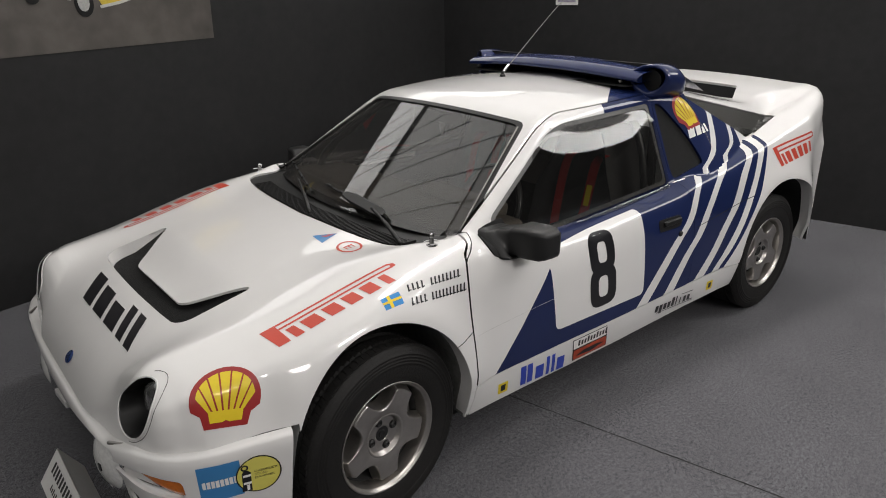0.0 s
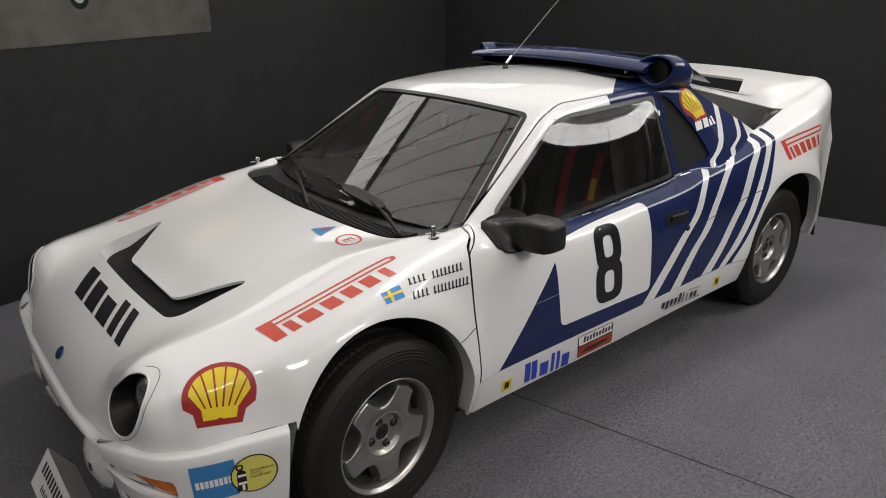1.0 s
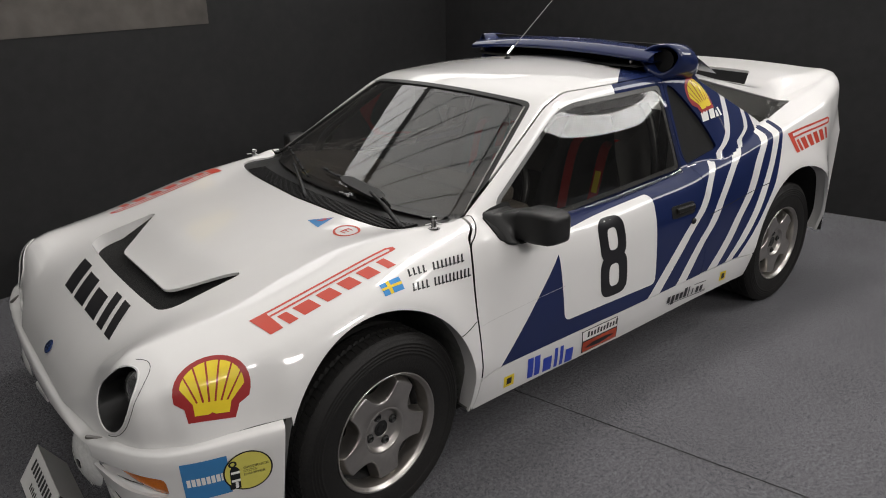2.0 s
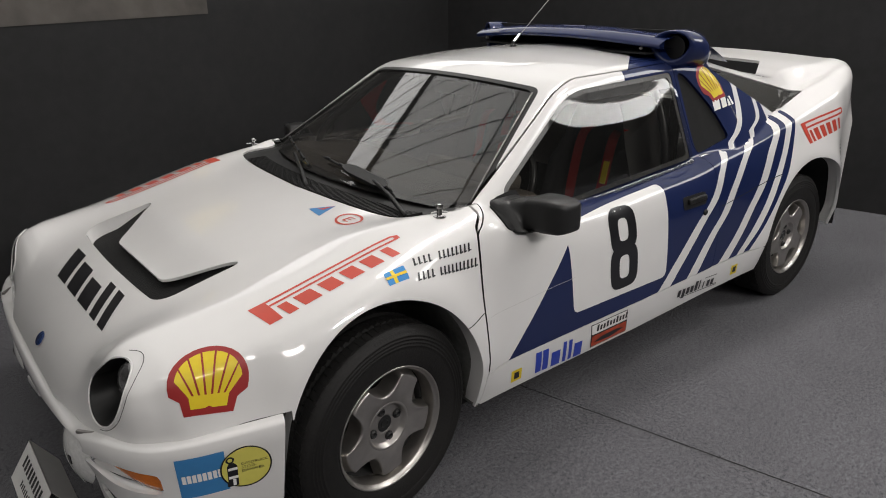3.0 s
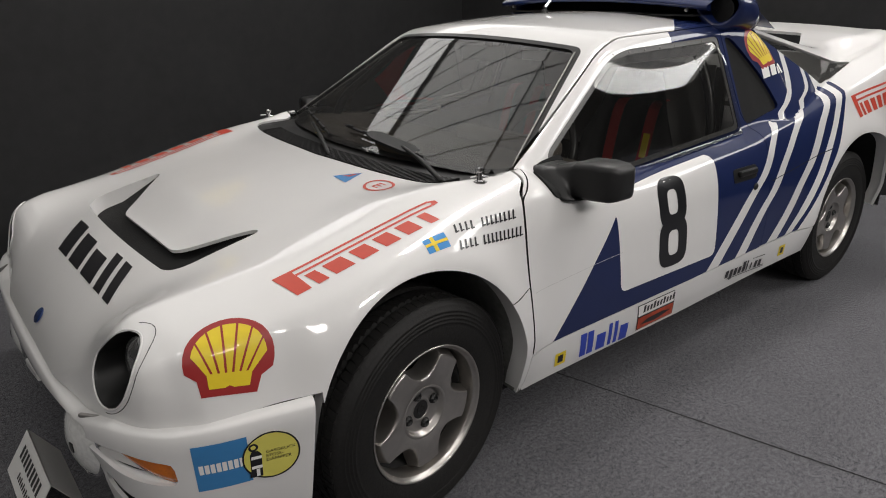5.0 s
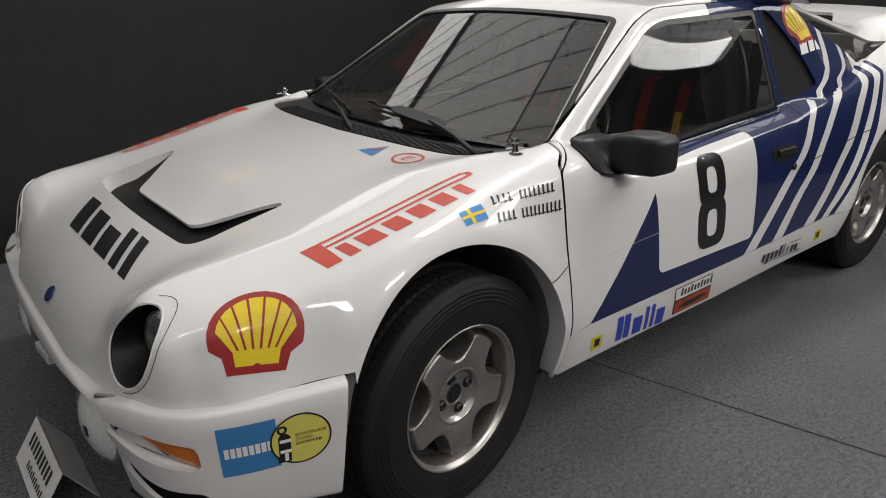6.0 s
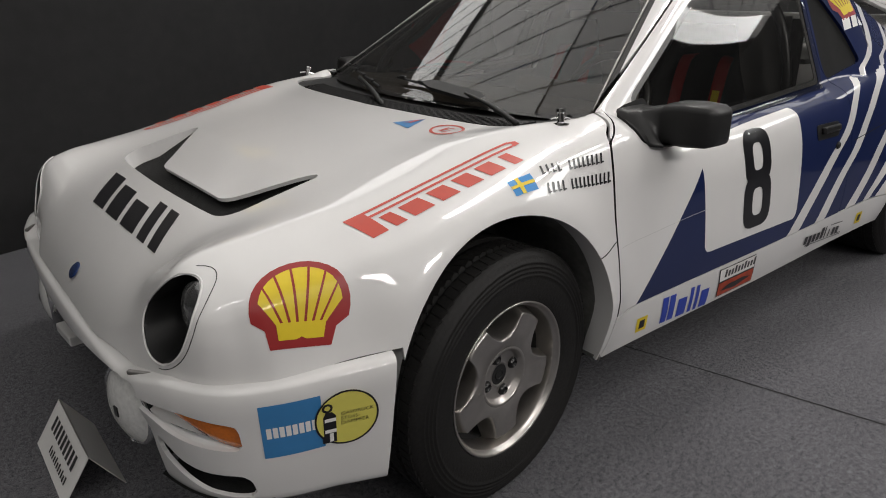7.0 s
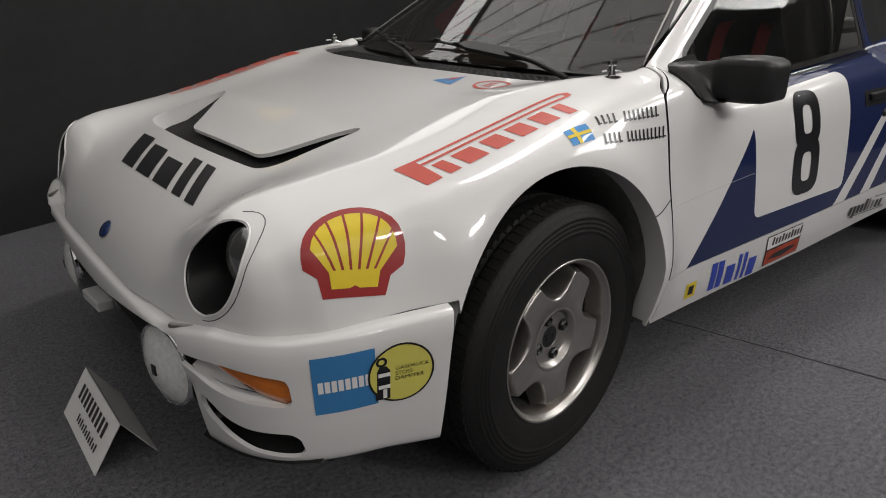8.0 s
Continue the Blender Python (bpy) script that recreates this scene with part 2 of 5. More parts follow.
class PanelSheet:
    """A sheet of faces that can be trimmed and painted along smooth lines."""

    def __init__(self, verts, faces, mats=None):
        self.v, self.f = np.asarray(verts, float), list(faces)
        self.m = list(mats) if mats else [0] * len(self.f)

    def copy(self):
        return PanelSheet(self.v.copy(), self.f, self.m)

    def tidy(self):
        used = sorted({i for f in self.f for i in f})
        new_id = {o: n for n, o in enumerate(used)}
        self.v = self.v[used]
        self.f = [tuple(new_id[i] for i in f) for f in self.f]
        return self

    def split(self, g, inside, outside):
        """Cuts along g = 0; inside and outside: None drops a side, a number paints it, 'same' keeps it."""
        val = np.asarray(g(self.v[:, 0], self.v[:, 1], self.v[:, 2]), float)
        val[np.abs(val) < 1e-7] = 1e-7
        pos = val > 0
        verts, faces, mats, cache, extra = self.v, [], [], {}, []

        def mid(i, j):
            key = (i, j) if i < j else (j, i)
            if key not in cache:
                t = val[i] / (val[i] - val[j])
                cache[key] = len(verts) + len(extra)
                extra.append(verts[i] + (verts[j] - verts[i]) * t)
            return cache[key]

        for f, m in zip(self.f, self.m):
            c = sum(1 for i in f if pos[i])
            if c == len(f) or c == 0:
                side = inside if c else outside
                if side is not None:
                    faces.append(f)
                    mats.append(m if side == "same" else side)
                continue
            for side, want in ((inside, True), (outside, False)):
                if side is None:
                    continue
                q = []
                for i, j in zip(f, f[1:] + f[:1]):
                    if pos[i] == want:
                        q.append(i)
                    if pos[i] != pos[j]:
                        q.append(mid(i, j))
                if len(q) > 2:
                    faces.append(tuple(q))
                    mats.append(m if side == "same" else side)
        if extra:
            self.v = np.vstack([verts, extra])
        self.f, self.m = faces, mats
        return self

    def keep(self, g):
        return self.split(g, "same", None).tidy()

    def cut(self, g):
        return self.split(g, None, "same").tidy()

    def paint(self, g, m, where=None):
        if where is None:
            return self.split(g, m, "same")
        return self.split(lambda x, y, z: np.minimum(g(x, y, z), where(x, y, z)), m, "same")

    def normals(self):
        n = np.zeros_like(self.v)
        for f in self.f:
            a, b, c = self.v[f[0]], self.v[f[1]], self.v[f[2]]
            k = np.cross(b - a, c - a)
            if len(f) > 3:
                k = k + np.cross(c - a, self.v[f[3]] - a)
            for i in f:
                n[i] += k
        return n / np.maximum(np.linalg.norm(n, axis=1), 1e-12)[:, None]

    def offset(self, d):
        self.v = self.v + self.normals() * d
        return self

    def rim(self, depth, m=None, roll=0.0):
        """Turns the free edges inward, so that the sheet has thickness."""
        n = self.normals()
        edges = {}
        for f, k in zip(self.f, self.m):
            for i, j in zip(f, f[1:] + f[:1]):
                key = (min(i, j), max(i, j))
                edges[key] = None if key in edges else (i, j, k)
        top, low, verts = {}, {}, []
        base = len(self.v)
        for e in list(edges.values()):
            if not e:
                continue
            if np.linalg.norm(self.v[e[0]] - self.v[e[1]]) < 1e-7:
                continue
            for i in e[:2]:
                if i not in top:
                    top[i] = base + len(verts)
                    verts.append(self.v[i])
                    low[i] = base + len(verts)
                    verts.append(self.v[i] - n[i] * depth)
            i, j, k = e
            self.f.append((top[j], top[i], low[i], low[j]))
            self.m.append(k if m is None else m)
        if verts:
            self.v = np.vstack([self.v, verts])
        return self

    def ob(self, name, materials, parent=None, label=""):
        me = bpy.data.meshes.new(name)
        me.from_pydata([tuple(p) for p in self.v], [], self.f)
        for m in materials:
            me.materials.append(m)
        me.polygons.foreach_set("material_index", self.m)
        me.polygons.foreach_set("use_smooth", [True] * len(self.f))
        me.validate()
        ob = new(name, me)
        if parent:
            ob.parent = parent
        if label:
            ob["label"] = label
        return ob

    def tree(self):
        from mathutils.bvhtree import BVHTree
        return BVHTree.FromPolygons([tuple(p) for p in self.v], self.f)


# ---------------------------------------------------------------- the lines of the car
# x runs from the front axle to the rear, y across (the driver's flank at minus y), z up.
half_width = curve1((-0.78, 0.30), (-0.765, 0.46), (-0.745, 0.56), (-0.72, 0.63), (-0.69, 0.69), (-0.65, 0.74), (-0.60, 0.778), (-0.54, 0.82), (-0.43, 0.845),
                    (-0.30, 0.853), (0.0, 0.855), (0.38, 0.850), (0.8, 0.848), (1.7, 0.848), (2.0, 0.852), (2.5, 0.845), (2.75, 0.858), (2.9, 0.828), (3.03, 0.785), (3.06, 0.765))
shoulder = curve1((-0.78, 0.40), (-0.745, 0.45), (-0.72, 0.495), (-0.70, 0.555), (-0.67, 0.64), (-0.64, 0.684), (-0.58, 0.708), (-0.45, 0.726), (-0.30, 0.748), (-0.1, 0.790), (0.0, 0.814),
                  (0.10, 0.838), (0.155, 0.848), (0.36, 0.872), (0.46, 0.888), (0.56, 0.862), (0.72, 0.815), (0.98, 0.812), (1.34, 0.832), (1.66, 0.852), (1.80, 0.880), (2.0, 0.905),
                  (2.28, 0.948), (2.45, 0.982), (2.65, 1.035), (2.85, 1.09), (3.03, 1.138), (3.06, 1.14))
bonnet = curve1((-0.78, 0.40), (-0.762, 0.445), (-0.745, 0.488), (-0.717, 0.537), (-0.66, 0.60), (-0.58, 0.658), (-0.50, 0.695), (-0.42, 0.721), (-0.23, 0.766), (0.0, 0.814), (0.155, 0.841), (0.30, 0.855), (0.60, 0.86))
tuck = curve1((-0.02, 0.22), (0.0, 0.18), (0.02, 0.122), (0.03, 0.098), (0.056, 0.058), (0.10, 0.038), (0.16, 0.022), (0.25, 0.011), (0.34, 0.004), (0.45, 0.0))
lower_in = curve1((0.10, 0.05), (0.22, 0.024), (0.30, 0.008), (0.38, 0.0))
roof_line = curve1((0.6, 1.14), (0.85, 1.203), (0.95, 1.226), (1.10, 1.247), (1.43, 1.268), (1.70, 1.272), (1.95, 1.250), (2.20, 1.198), (2.40, 1.152), (2.62, 1.115), (2.75, 1.130), (2.90, 1.156), (3.05, 1.176))
cabin_base = curve1((0.4, 0.714), (1.66, 0.714), (1.80, 0.745), (1.95, 0.782), (2.20, 0.772), (2.42, 0.737), (2.80, 0.745), (3.06, 0.80))


# the lamp pods stand square and forward
pod_plan = curve1((-0.72, 0.036), (-0.66, 0.034), (-0.62, 0.024), (-0.58, 0.008), (-0.53, -0.003), (-0.45, -0.008), (-0.38, -0.008), (-0.28, 0.0), (0.0, 0.0))


def ring(x, z, cx, cz, a, b):
    return np.sqrt(((x - cx) / a) ** 2 + ((z - cz) / b) ** 2)


def arch_front(x, z):
    return (ring(x, np.maximum(z, 0.34), 0.010, 0.34, 0.343, 0.382) - 1) * 0.36


def arch_rear(x, z):
    return (ring(x, np.maximum(z, 0.34), 2.54, 0.34, 0.41, 0.396) - 1) * 0.40


def flank(x, z):
    """Half width of the lower body."""
    sharp = 1 - 0.72 * np.clip((x - 2.6) / 0.4, 0, 1)
    w = half_width(x) - tuck(shoulder(x) - z) * sharp - lower_in(z) + pod_plan(x) * np.clip((z - 0.47) / 0.12, 0, 1)
    for a in (arch_front(x, z), arch_rear(x, z)):
        w = w + 0.032 * np.exp(-(np.maximum(a, 0) / 0.085) ** 2) * np.clip((z - 0.22) / 0.2, 0, 1)
    return w


def top_low(x, y):
    """Height of bonnet, belt and rear haunch."""
    near = np.clip((x - 0.05) / 0.35, 0, 1)
    pod = np.exp(-(np.maximum(0.60 + 0.11 * near - y, 0) / (0.125 - 0.08 * near)) ** 2)
    front = bonnet(x) - 0.02 * y * y + (shoulder(x) - bonnet(x) + 0.012) * pod
    rear = shoulder(x) - (1.1 - 0.85 * np.clip((x - 2.3) / 0.3, 0, 1)) * np.maximum(0.715 - y, 0)
    t = np.clip((x - 0.62) / 0.3, 0, 1)
    t2 = np.clip((x - 1.75) / 0.15, 0, 1)
    mid = shoulder(x) + 0 * y
    return (front * (1 - t) + mid * t) * (1 - t2) + rear * t2


def top_high(x, y):
    """Height of windscreen, roof and engine cover."""
    screen = 0.87 + (x - 0.354 - 0.28 * y * y) / 1.69
    roof = roof_line(x) - (0.13 - 0.07 * np.clip((x - 2.2) / 0.7, 0, 1)) * y * y
    quarter = 1.205 - 0.1473 * (x - 1.95) - 1.243 * (y - 0.55) + 4.0 * np.maximum(x - 2.70, 0) ** 2
    z = smin(screen, roof, 0.03)
    t = np.clip((x - 1.85) / 0.15, 0, 1)
    zq = smin(roof, quarter, 0.02)
    return z * (1 - t) + np.minimum(z, zq) * t


def cabin_side(x, z):
    return cabin_base(x) - 0.41 * np.maximum(z - 0.843, 0)


def inside(x, y, z):
    soft = (0.02 + 0.035 * np.clip((0.45 - x) / 0.3, 0, 1)) * (1 - 0.4 * np.clip((-0.5 - x) / 0.12, 0, 1))
    low = smin(top_low(x, y) - z, flank(x, z) - y, soft)
    high = smin(top_high(x, y) - z, cabin_side(x, z) - y, 0.035)
    high = np.where(x < 0.36, -1.0, high)
    return smax(low, high, 0.006 + 0.06 * np.clip((x - 2.55) / 0.25, 0, 1))


def on_flank(x, y, z):
    """True on the outer side of the lower body, false on its shoulder and above."""
    a = np.abs(y)
    low, side = top_low(x, a) - z, flank(x, z) - a
    high = smin(top_high(x, a) - z, cabin_side(x, z) - a, 0.035)
    return (side < low + 0.004) & (np.minimum(low, side) > high - 0.004)


def body_sheet(x0, x1, step, rays=210):
    xs = np.linspace(x0, x1, int(round((x1 - x0) / step)) + 1)
    th = np.radians(np.linspace(90, -62, 620))
    X, TH = np.meshgrid(xs, th, indexing="ij")
    base = curve1((-0.78, 0.40), (-0.6, 0.46), (0.3, 0.56), (1.0, 0.70), (3.06, 0.72))(X)
    lo, hi = np.zeros_like(X), np.full_like(X, 1.5)
    for _ in range(26):
        r = (lo + hi) / 2
        ins = inside(X, r * np.cos(TH), base + r * np.sin(TH)) > 0
        lo, hi = np.where(ins, r, lo), np.where(ins, hi, r)
    Y, Z = lo * np.cos(TH), base + lo * np.sin(TH)
    rows = []
    for i in range(len(xs)):
        d = np.concatenate([[0], np.cumsum(np.hypot(np.diff(Y[i]), np.diff(Z[i])))])
        s = np.linspace(0, d[-1], rays)
        rows.append(np.stack([np.full(rays, xs[i]), np.interp(s, d, Y[i]), np.interp(s, d, Z[i])], 1))
    g = np.array(rows)
    g[:, 0, 1] = 0
    return g


def sheet(grids, sides=(-1, 1)):
    """Joins a grid of half sections into a sheet with both flanks, or one."""
    n, m, _ = grids.shape
    if len(sides) == 2:
        left = grids.copy()
        left[:, :, 1] *= -1
        full = np.concatenate([left[:, ::-1], grids[:, 1:]], 1)
        m = full.shape[1]
    else:
        full = grids.copy()
        full[:, :, 1] *= sides[0]
        if sides[0] < 0:
            full = full[:, ::-1]
    v = full.reshape(-1, 3)
    f = [(i * m + j, (i + 1) * m + j, (i + 1) * m + j + 1, i * m + j + 1) for i in range(n - 1) for j in range(m - 1)]
    return PanelSheet(v, f)


# ---------------------------------------------------------------- room
def slab(name, pts, z0, z1, material, label, category, kind="structure"):
    bm = bmesh.new()
    low = [bm.verts.new((x, y, z0)) for x, y in pts]
    high = [bm.verts.new((x, y, z1)) for x, y in pts]
    bm.faces.new(low[::-1])
    bm.faces.new(high)
    for i in range(len(pts)):
        j = (i + 1) % len(pts)
        bm.faces.new((low[i], low[j], high[j], high[i]))
    bmesh.ops.recalc_face_normals(bm, faces=bm.faces)
    return tagged(part(name, bm, material), label, category, kind=kind)


CORNER = Vector((3.42, 3.0))
ALONG = Vector((math.cos(radians(14.8)), math.sin(radians(14.8))))      # along the long stand wall
ACROSS = Vector((math.sin(radians(14.8)), -math.cos(radians(14.8))))    # along the short one


def stand_point(a, b):
    """a metres along the long wall towards the car's nose, b metres out from it."""
    p = CORNER - ALONG * a + ACROSS * b
    return (p.x, p.y)


WALL_H = 2.40
slab("wall_long", [stand_point(9, 0), stand_point(-0.06, 0), stand_point(-0.06, -0.06), stand_point(9, -0.06)], 0, WALL_H, WALLCLOTH, "black painted exhibition stand wall behind the rally car", "wall")
slab("wall_short", [stand_point(0, 0), stand_point(-0.06, 0), stand_point(-0.06, 7), stand_point(0, 7)], 0, WALL_H, WALLCLOTH, "black painted exhibition stand side wall", "wall")
slab("floor", [stand_point(14, 17), stand_point(-6, 17), stand_point(-6, -7), stand_point(14, -7)], -0.05, 0.0, CARPET, "speckled grey exhibition carpet floor", "floor")

# ---------------------------------------------------------------- the car's panels
belt = lambda x: 0.775 + 0.064 * (x - 0.6)
door_front = curve1((0.2, 0.372), (0.36, 0.385), (0.57, 0.382), (0.70, 0.384), (0.78, 0.392), (0.832, 0.405), (0.868, 0.45), (0.90, 0.452))
door_back = curve1((0.2, 1.70), (0.36, 1.722), (0.5, 1.742), (0.64, 1.745), (0.75, 1.738), (0.845, 1.728), (0.90, 1.703), (1.3, 1.690))
sill_line = lambda x: 0.368 + 0.012 * np.clip((x - 1.2) / 0.9, 0, 1)
cowl_line = curve1((0, 0.192), (0.3, 0.208), (0.54, 0.240), (0.60, 0.262), (0.625, 0.30), (0.645, 0.40), (0.655, 0.46), (0.80, 0.60))


def screen_area(x, y, z):
    a = np.abs(y)
    f = smin(0.664 - 0.55 * (z - 0.87) - a, (1.194 - 0.09 * y * y - z) * 1.9, 0.04)
    return np.minimum(f, 1.02 - x)


def side_area(x, y, z):
    f = smin(z - belt(x), (0.951 + 0.62 * (x - 0.678) - z) * 0.85, 0.02)
    f = smin(f, 1.168 + 0.014 * (x - 1.0) / 0.5 - z, 0.05)
    return smin(smin(f, 1.672 - x, 0.02), x - 0.600, 0.02)


def door_area(x, y, z):
    pillar = (0.951 + 0.62 * (x - 0.678) - z) * 0.85 + 0.036
    f = smin(pillar, 1.168 + 0.014 * (x - 1.0) / 0.5 + 0.036 - z, 0.06)
    f = np.minimum(np.minimum(f, x - door_front(z)), np.minimum(door_back(z) - x, z - sill_line(x)))
    return np.where(np.abs(y) > 0.3, f, -1)


stripe_mid = [curve1((0.37, 1.37), (0.48, 1.483), (0.61, 1.625), (0.675, 1.705), (0.82, 1.808), (0.868, 1.866)),
              curve1((0.37, 1.567), (0.522, 1.70), (0.61, 1.795), (0.71, 1.863), (0.82, 1.963), (0.89, 2.063)),
              curve1((0.375, 1.81), (0.50, 1.933), (0.585, 2.0), (0.674, 2.082), (0.815, 2.175), (0.914, 2.281)),
              curve1((0.375, 1.943), (0.457, 2.028), (0.568, 2.115), (0.668, 2.187), (0.797, 2.282), (0.918, 2.37))]
stripe_half = [curve1((0.37, 0.041), (0.61, 0.033), (0.75, 0.022), (0.87, 0.019)),
               curve1((0.37, 0.038), (0.61, 0.028), (0.82, 0.025), (0.89, 0.035)),
               curve1((0.37, 0.040), (0.6, 0.031), (0.82, 0.031), (0.91, 0.022)),
               curve1((0.37, 0.028), (0.6, 0.021), (0.92, 0.025))]
blue_end = curve1((0.38, 2.02), (0.467, 2.088), (0.606, 2.197), (0.714, 2.289), (0.838, 2.373), (0.926, 2.425))
high_mid = [curve1((0.887, 1.905), (0.936, 1.985), (1.018, 2.06), (1.099, 2.125)), curve1((0.914, 2.09), (0.958, 2.2), (1.03, 2.248))]
high_half = [curve1((0.887, 0.016), (0.94, 0.027), (1.1, 0.022)), curve1((0.914, 0.023), (1.03, 0.017))]


def number_panel(x, z):
    return convex([(0.79, 0.80), (0.815, 0.435), (1.372, 0.428), (1.38, 0.80)], x, np.where(z > 0.70, z + 0.035 - 0.07 * (x - 0.9), z), 0.03)


def blue_door(x, y, z):
    diag = ((x - 0.492) - (z - 0.371) * 0.9375) * 0.73
    f = np.minimum(diag, -number_panel(x, z))
    for c, h in zip(stripe_mid[:2], stripe_half):
        f = np.minimum(f, np.abs(x - c(z)) - h(z))
    frame = np.minimum(x - 1.365, z - belt(x))
    return np.where(z > belt(x) + 0.012, frame, f)


def blue_roof(x, y, z):
    top = np.minimum((x - 1.381 - 1.42 * (0.573 - np.abs(y))) * 0.6, z - 1.0)
    return np.maximum(top, np.minimum(x - 1.381, 1.19 - z))


def blue_rear(x, y, z):
    low = blue_end(z) - x
    for c, h in zip(stripe_mid, stripe_half):
        low = np.minimum(low, np.abs(x - c(z)) - h(z))
    high = np.minimum(1.192 - 0.25 * (x - 1.95) - z, 2.29 - x)
    for c, h in zip(high_mid, high_half):
        high = np.minimum(high, np.abs(x - c(z)) - h(z))
    high = np.maximum(high, np.where(z > 1.17, 1.99 - x, -1))
    return np.where(on_flank(x, y, z), low, high)


def lamp_hole(x, y, z):
    f = 1 - ring(np.abs(y), z - 0.12 * (np.abs(y) - 0.616), 0.616, 0.605, 0.086, 0.082)
    shave = 0.067 - ((z - 0.605) - (np.abs(y) - 0.616)) / 1.414
    return np.where(x < -0.52, smin(f * 0.085, shave, 0.012), -1)


def vent_outer(x, y):
    a = np.abs(y)
    return smin(smin(x - (-0.475 + 0.08 * a * a), 0.412 - a, 0.07), -0.212 - x, 0.02)


def vent_island(x, y):
    return smin(x + 0.394, 0.228 + 0.90 * (x + 0.394) - np.abs(y), 0.03)


def vent_hole(x, y, z):
    return np.where(z > 0.5, smin(vent_outer(x, y), -vent_island(x, y), 0.008), -1)


def vent_sink(x):
    """How far the panel inside the vent lies below the bonnet."""
    t = np.clip((-0.205 - x) / 0.19, 0, 1)
    return 0.027 * t * t * (3 - 2 * t)


car = thing("rally_car", "white and dark blue rally car with number eight on carpet", "car")

front = sheet(body_sheet(-0.775, 0.56, 0.008))
clip = front.copy()
clip.keep(lambda x, y, z: np.where(np.abs(y) > 0.62, door_front(z) - 0.0075 - x, 0.5 - x))
clip.keep(lambda x, y, z: np.where((z > 0.8), cowl_line(np.abs(y)) - x, 1))
split_line = curve1((-0.78, 0.476), (-0.71, 0.476), (-0.65, 0.486), (-0.53, 0.507), (-0.33, 0.522))
clip.keep(lambda x, y, z: np.where(x < -0.30, z - split_line(x) - 0.003, z - 0.237))
clip.cut(lambda x, y, z: np.where(np.abs(y) > 0.45, -arch_front(x, z), -1))
clip.cut(vent_hole)
sunk = (vent_outer(clip.v[:, 0], clip.v[:, 1]) > 0.003) & (clip.v[:, 2] > 0.5)
clip.v[:, 2] -= np.where(sunk, vent_sink(clip.v[:, 0]), 0)
CLIP_TREE = clip.tree()
clip.rim(0.010)
clip.cut(lamp_hole)
front_clip = clip.ob("front_bodywork", [WHITE, GAP], car, "glossy white one-piece bonnet and wings")

mid = body_sheet(0.30, 1.83, 0.009)
cab = sheet(mid)
cab.keep(lambda x, y, z: np.where(z > 0.80, 1, -1) * 1.0 + 0 * x)
cab.keep(lambda x, y, z: np.where(np.abs(y) > 0.45, -door_area(x, y, z) - 0.003, 1))
cab.keep(lambda x, y, z: door_back(z) - 0.002 - x)
cab.keep(lambda x, y, z: np.where(np.abs(y) > 0.63, 1, top_high(x, np.abs(y)) - top_low(x, np.abs(y)) - 0.002))
cab.keep(lambda x, y, z: np.where(np.abs(y) > 0.60, x - door_front(z) - 0.002, 1))
screen = cab.copy()
cab.cut(screen_area)
cab.paint(lambda x, y, z: np.minimum(screen_area(x, y, z) + 0.019, 1.01 - x), 2)
cab.paint(blue_roof, 1)
cab.rim(0.012)
cab.ob("cabin_shell", [WHITE, BLUE, SATIN], car, "white roof and pillars, blue at the back")
screen.keep(lambda x, y, z: screen_area(x, y, z) + 0.004).offset(-0.006)
windscreen = screen.ob("windscreen", [GLASS], car, "tinted windscreen with ceiling reflections")

